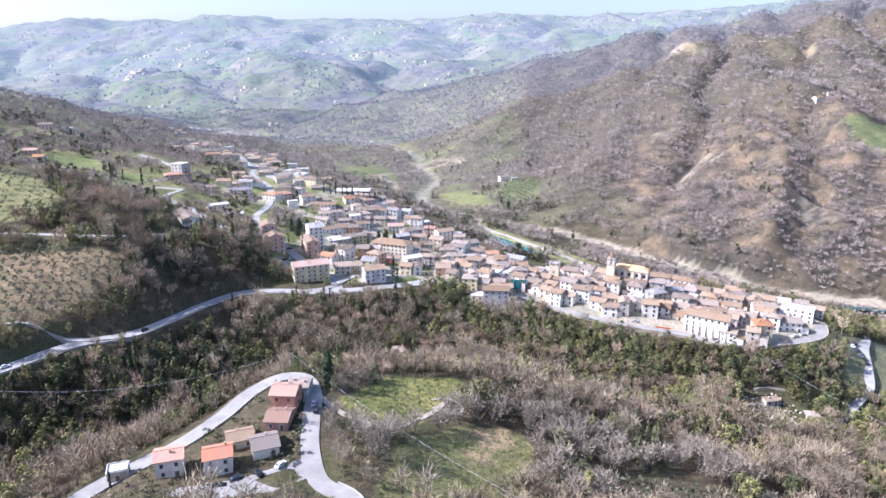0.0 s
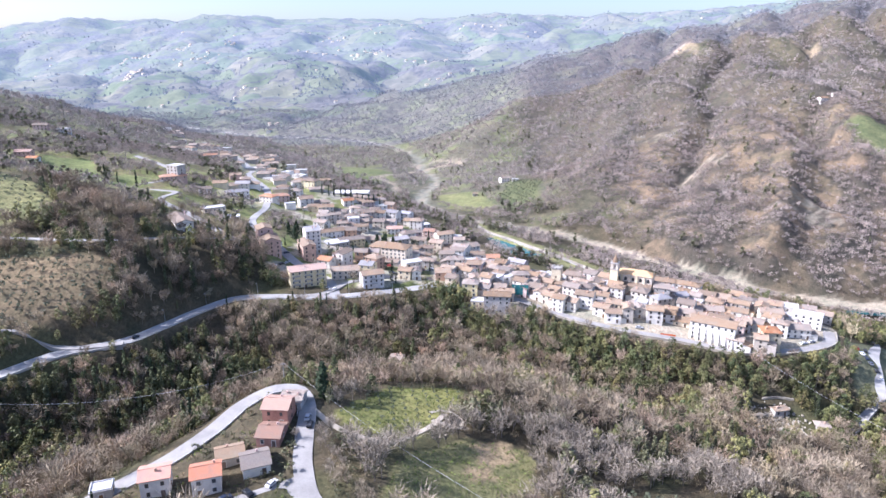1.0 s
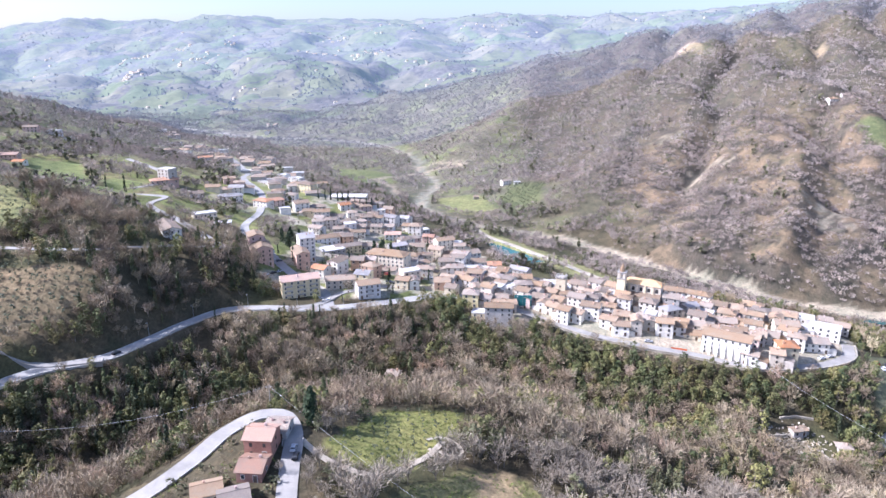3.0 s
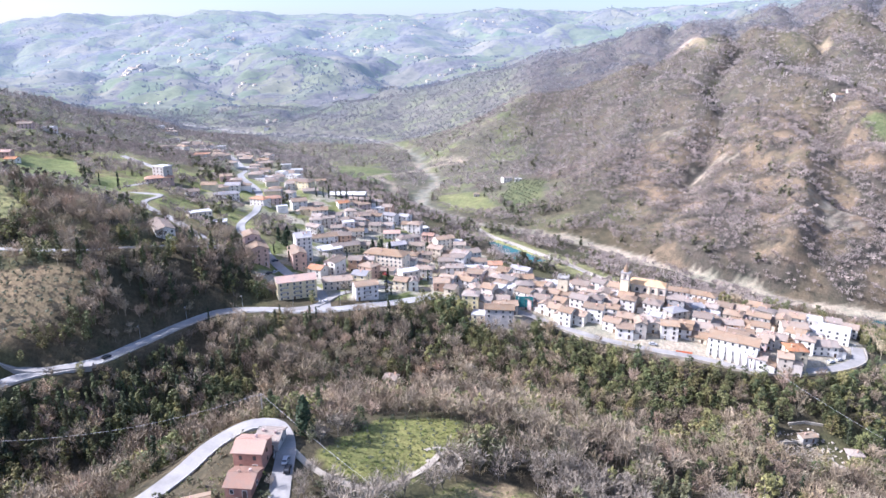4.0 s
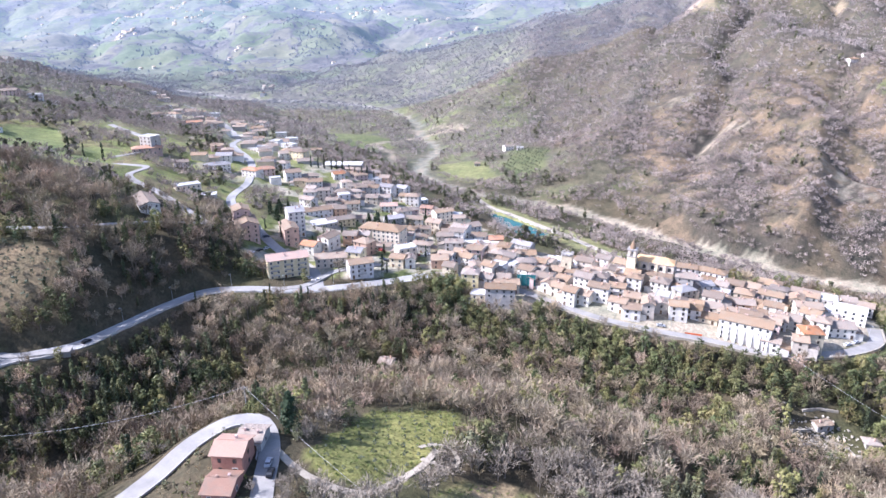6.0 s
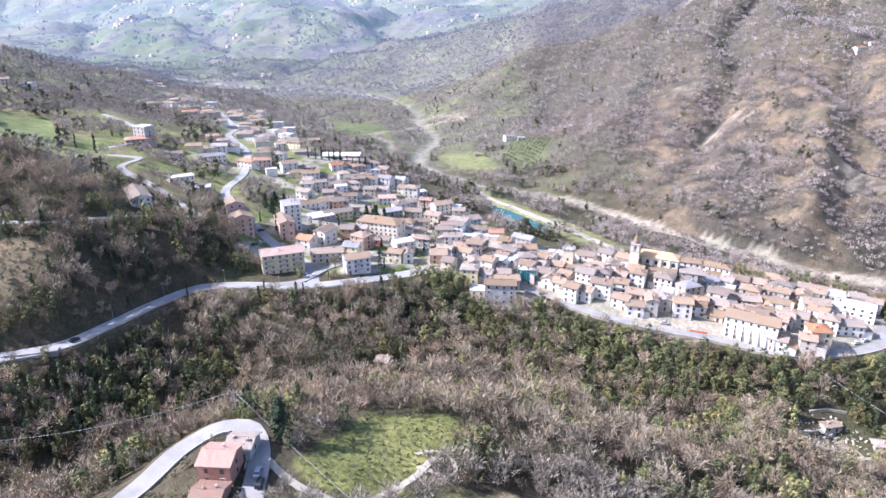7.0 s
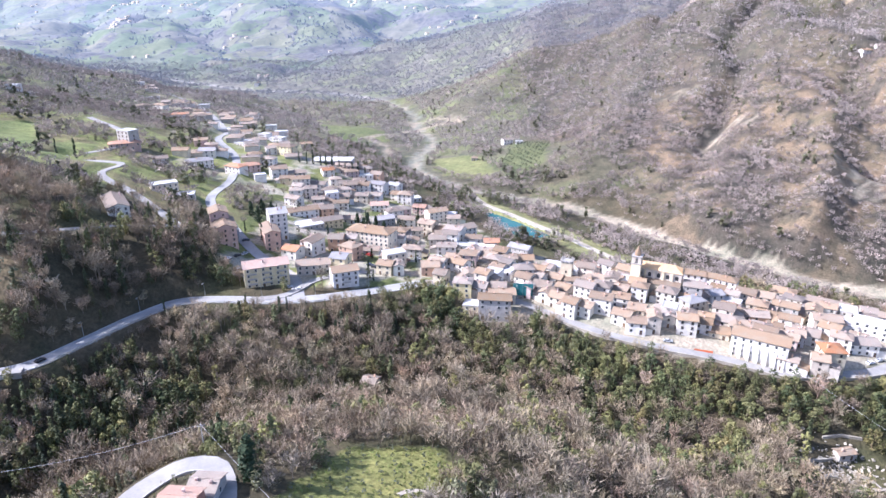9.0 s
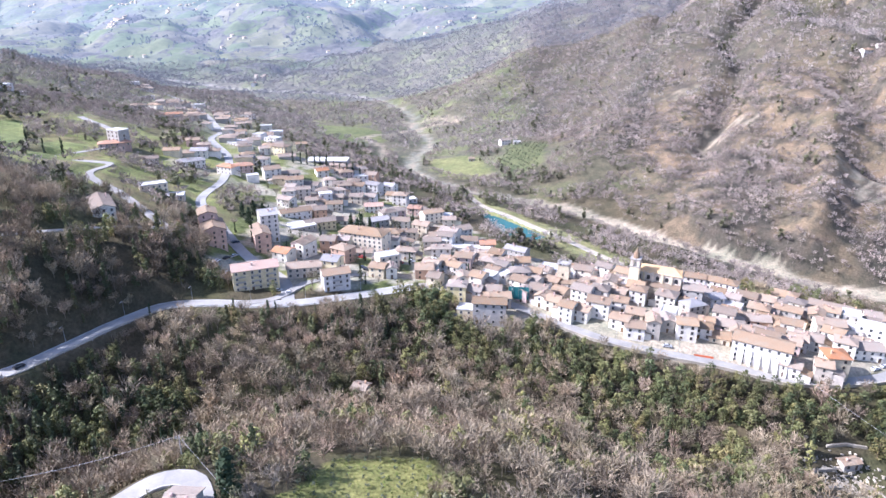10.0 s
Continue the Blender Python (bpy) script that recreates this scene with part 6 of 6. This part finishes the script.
for i in range(240):
    x, y = heap.gauss(162, 7), heap.gauss(287, 5)
    k = heap.uniform(0.15, 0.75)
    v = box(bm, -k, -k * 0.6, -k * 0.4, k * heap.uniform(0.6, 2.2), k * 0.6, k * 0.5)
    bmesh.ops.transform(bm, matrix=pose(x, y, ground_at(x, y) + 0.1, heap.uniform(-35, 35), heap.uniform(-35, 35), heap.uniform(0, 360)), verts=v)
tagged(new("rubble", link_mesh("rubble", bm, M_STONE)), "pale broken blocks and timbers strewn among the ruins", "rubble", kind="stuff")
house(166, 292, 7, 4, 10, 1, "ts", rng, name="shed", group="sheds of the valley bottom", label="grey stone shed with a faded tiled roof in scrub")
house(290, 372, 14, 9, 20, 1, "ow", rng, name="farmhouse", group="sheds of the valley bottom")

# teal netting on scaffolding in the gate quarter, and an orange site fence by the ring road
M_NET = plain("teal_net", (0.05, 0.22, 0.22), 0.9, 0.2, 0.4, 3, 0)
M_FENCE = plain("orange_plastic_mesh", (0.55, 0.14, 0.06), 0.8, 0.2, 0.3, 3, 0)
root = empty("scaffold", pose(47, 378, ground_at(47, 378), 0, 0, -8), "scaffold wrapped in teal netting against a house", "scaffold")
bm = bmesh.new()
box(bm, -5, -0.1, 1.5, 5, 0.1, 8)
part("net", bm, M_NET, root)
pole = bmesh.new()
box(pole, -0.05, -0.05, 0, 0.05, 0.05, 8.6)
pole = link_mesh("pole", pole, M_METAL)
for i in range(5):
    part("pole", pole, None, root, at=pose(-5 + 2.5 * i, -0.2, 0))
for z in (2, 4, 6):
    bm = bmesh.new()
    box(bm, -5, 0.15, z, 5, 1.0, z + 0.06)
    part("deck", bm, M_CONCRETE, root)
root = empty("site_fence", pose(124, 336.5, ground_at(124, 336.5), 0, 0, -18), "low orange mesh fence round a plot", "fence")
bm = bmesh.new()
box(bm, -4, -0.03, 0.1, 4, 0.03, 1.1)
part("mesh", bm, M_FENCE, root)
post = bmesh.new()
box(post, -0.05, -0.05, -0.3, 0.05, 0.05, 1.3)
post = link_mesh("post", post, M_METAL)
for i in range(5):
    part("post", post, None, root, at=pose(-4 + 2 * i, 0.09, 0))
# street lamps along the main road and the village road
def street_lamp(x, y, z, a):
    root = empty("street_lamp", pose(x, y, z, 0, 0, a), "slim grey street lamp at the roadside", "street lamp", "street lamps")
    bm = bmesh.new()
    bmesh.ops.create_cone(bm, cap_ends=True, segments=8, radius1=0.09, radius2=0.05, depth=7.5, matrix=Matrix.Translation((0, 0, 3.55)))
    part("pole", bm, M_METAL, root)
    bm = bmesh.new()
    box(bm, -0.05, 0, 7.15, 0.05, 1.5, 7.23)
    part("arm", bm, M_METAL, root)
    bm = bmesh.new()
    box(bm, -0.16, 1.2, 7.03, 0.16, 1.9, 7.15)
    part("head", bm, M_FRAME, root)


for q in offset(MAIN_ROAD, 4.3)[60::9] + offset(RING_ROAD, 3.5)[6::9]:
    street_lamp(q[0], q[1], q[2] - 0.1, 180)

# a yard of pale concrete by the lane houses, and a ring of stones in the field
bm = bmesh.new()
YARD = [(-78, 163), (-62, 166), (-50, 172), (-43, 176), (-40, 168), (-50, 160), (-66, 157), (-80, 158)]
v = [bm.verts.new((x, y, ground_at(x, y) + 0.12)) for x, y in YARD]
c = bm.verts.new((-60, 165, ground_at(-60, 165) + 0.3))
for i in range(len(v)):
    bm.faces.new((v[i], c, v[(i + 1) % len(v)])[::-1])
bmesh.ops.recalc_face_normals(bm, faces=bm.faces)
tagged(new("pavement_yard", link_mesh("pavement_yard", bm, M_LANE)), "pale concrete yard between the lane houses", "pavement", kind="structure")
ribbon("road_loop", [(x, y, ground_at(x, y) + 0.15) for x, y in [(1 + 6.5 * math.cos(a), 221 + 5.0 * math.sin(a)) for a in np.linspace(-2.4, 2.6, 14)]], 1.5, M_TRACK, 0.06, 1.5, "dusty looped track round a garden plot", "road", 0.4)

# garden plot, rock and weeds: small tufts over the meadows and verges
xs, ys = spread(-110, 60, 150, 256, 1.35, SR)
ok = inside(xs, ys, GREEN_FIELD, 1) | inside(xs, ys, MEADOW, 1) | (inside(xs, ys, LANE_YARD, 1) & (waves(xs, ys, 14, 61, 2) > 0))
for line, width, _ in BEDS:
    ok &= near_line(xs, ys, line, 5)[0] > width
for x, y, rad in FOOTPRINTS[-60:]:
    ok &= np.hypot(xs - x, ys - y) > rad + 0.5
ok &= SR.uniform(0, 1, len(xs)) < 0.55
KINDS["tuft"] = ([leafy_tree(TR, 0.55, 0.55, 9, 0.35, 0.1, False, 3) for _ in range(3)], M_GRASS)
scatter("grass", "tuft", xs[ok], ys[ok], SR.uniform(0.6, 1.5, ok.sum()), SR, "uneven tufts of green and dry grass", "grass")
for x, y, k, s in ((-80, 192, "bush", 1.2), (-72, 196, "bush", 1.0), (-66, 206, "bush", 1.1), (-49, 184, "bush", 1.3), (-47, 188, "bush", 1.2), (-47, 192, "bare", 0.5), (-46, 178, "bush", 1.4), (-48, 173, "bush", 1.3), (-92, 168, "bush", 1), (-62, 216, "bush", 1.0), (-57, 217, "bush", 1.1),
                   (-88, 158, "bare", 0.6), (-78, 156, "bare", 0.55), (-70, 154, "scrub", 0.9), (-52, 158, "scrub", 1.0), (-44, 158, "bare", 0.6), (-64, 192, "scrub", 0.7), (-70, 188, "scrub", 0.8), (2, 219, "bush", 0.9), (-1, 222, "bush", 0.8), (4, 223, "scrub", 0.6), (-100, 166, "cypress", 0.5), (-94, 164, "bush", 1)):
    tree(k, x, y, s, SR, "garden growth by the lane")

# rough growth of the gardens and the verge between lane and field
xs, ys = spread(-108, -14, 148, 226, 2.6, SR)
ok = inside(xs, ys, LANE_YARD, 1) & ~inside(xs, ys, YARD, 0) & (SR.uniform(0, 1, len(xs)) < 0.6)
ok |= (xs > -37) & (xs < -17) & (ys < 198) & (ys > 160) & (SR.uniform(0, 1, len(xs)) < 0.75)
for line, width, _ in BEDS:
    ok &= near_line(xs, ys, line, 5)[0] > width + 1.2
for x, y, rad in FOOTPRINTS:
    ok &= np.hypot(xs - x, ys - y) > rad + 1.6
xs, ys = xs[ok], ys[ok]
draw = SR.uniform(0, 1, len(xs))
scatter("garden_scrub", "scrub", xs[draw < 0.5], ys[draw < 0.5], SR.uniform(0.25, 0.6, (draw < 0.5).sum()), SR, "low brown garden scrub beside the lane", "shrubs")
scatter("garden_bushes", "bush", xs[draw >= 0.5], ys[draw >= 0.5], SR.uniform(0.4, 1.0, (draw >= 0.5).sum()), SR, "low green bushes beside the lane", "shrubs")

# scattered farmhouses of the far hills
HAMLETS = [(-1145, 2463, 22, 35), (-1453, 3241, 14, 45), (-1095, 2942, 16, 60), (-1064, 3410, 8, 40), (-605, 2071, 4, 20), (-349, 2900, 18, 60), (-521, 3398, 8, 50), (-30, 2556, 10, 60), (-235, 3377, 8, 80), (222, 3546, 8, 60), (-418, 1592, 4, 12), (28, 2133, 5, 40), (-1292, 3406, 8, 50), (-535, 2857, 6, 50)]
fx = np.concatenate([x + SR.normal(0, wide, n) for x, y, n, wide in HAMLETS] + [SR.uniform(-0.7, 0.66, 70) * 3000])
fy = np.concatenate([y + SR.normal(0, wide * 0.8, n) for x, y, n, wide in HAMLETS] + [SR.uniform(1850, 3900, 70)])
wv, wf, rv, rf = [], [], [], []
for x, y, z in zip(fx, fy, land(fx, fy)):
    w, d, h = SR.uniform(3, 7), SR.uniform(3, 4.5), SR.uniform(3, 5)
    k = len(wv)
    wv += [(x + sx * w, y + sy * d, z + sz) for sz in (-3, h) for sx, sy in ((-1, -1), (1, -1), (1, 1), (-1, 1))]
    wf += [(k, k + 1, k + 5), (k, k + 5, k + 4), (k + 1, k + 2, k + 6), (k + 1, k + 6, k + 5), (k + 3, k, k + 4), (k + 3, k + 4, k + 7)]
    k = len(rv)
    rv += [(x - w * 1.05, y - d * 1.1, z + h), (x + w * 1.05, y - d * 1.1, z + h), (x + w * 1.05, y, z + h + 2), (x - w * 1.05, y, z + h + 2), (x + w * 1.05, y + d * 1.1, z + h), (x - w * 1.05, y + d * 1.1, z + h)]
    rf += [(k, k + 1, k + 2), (k, k + 2, k + 3), (k + 3, k + 2, k + 4), (k + 3, k + 4, k + 5)]
ob = new("far_farmhouses", raw_mesh("far_farmhouses", [(np.array(wv), np.array(wf), WALLS["w"]), (np.array(rv), np.array(rf), ROOFS["t"])]))
tagged(ob, "pale farmhouses scattered over the distant hills", "farmhouse", kind="stuff")
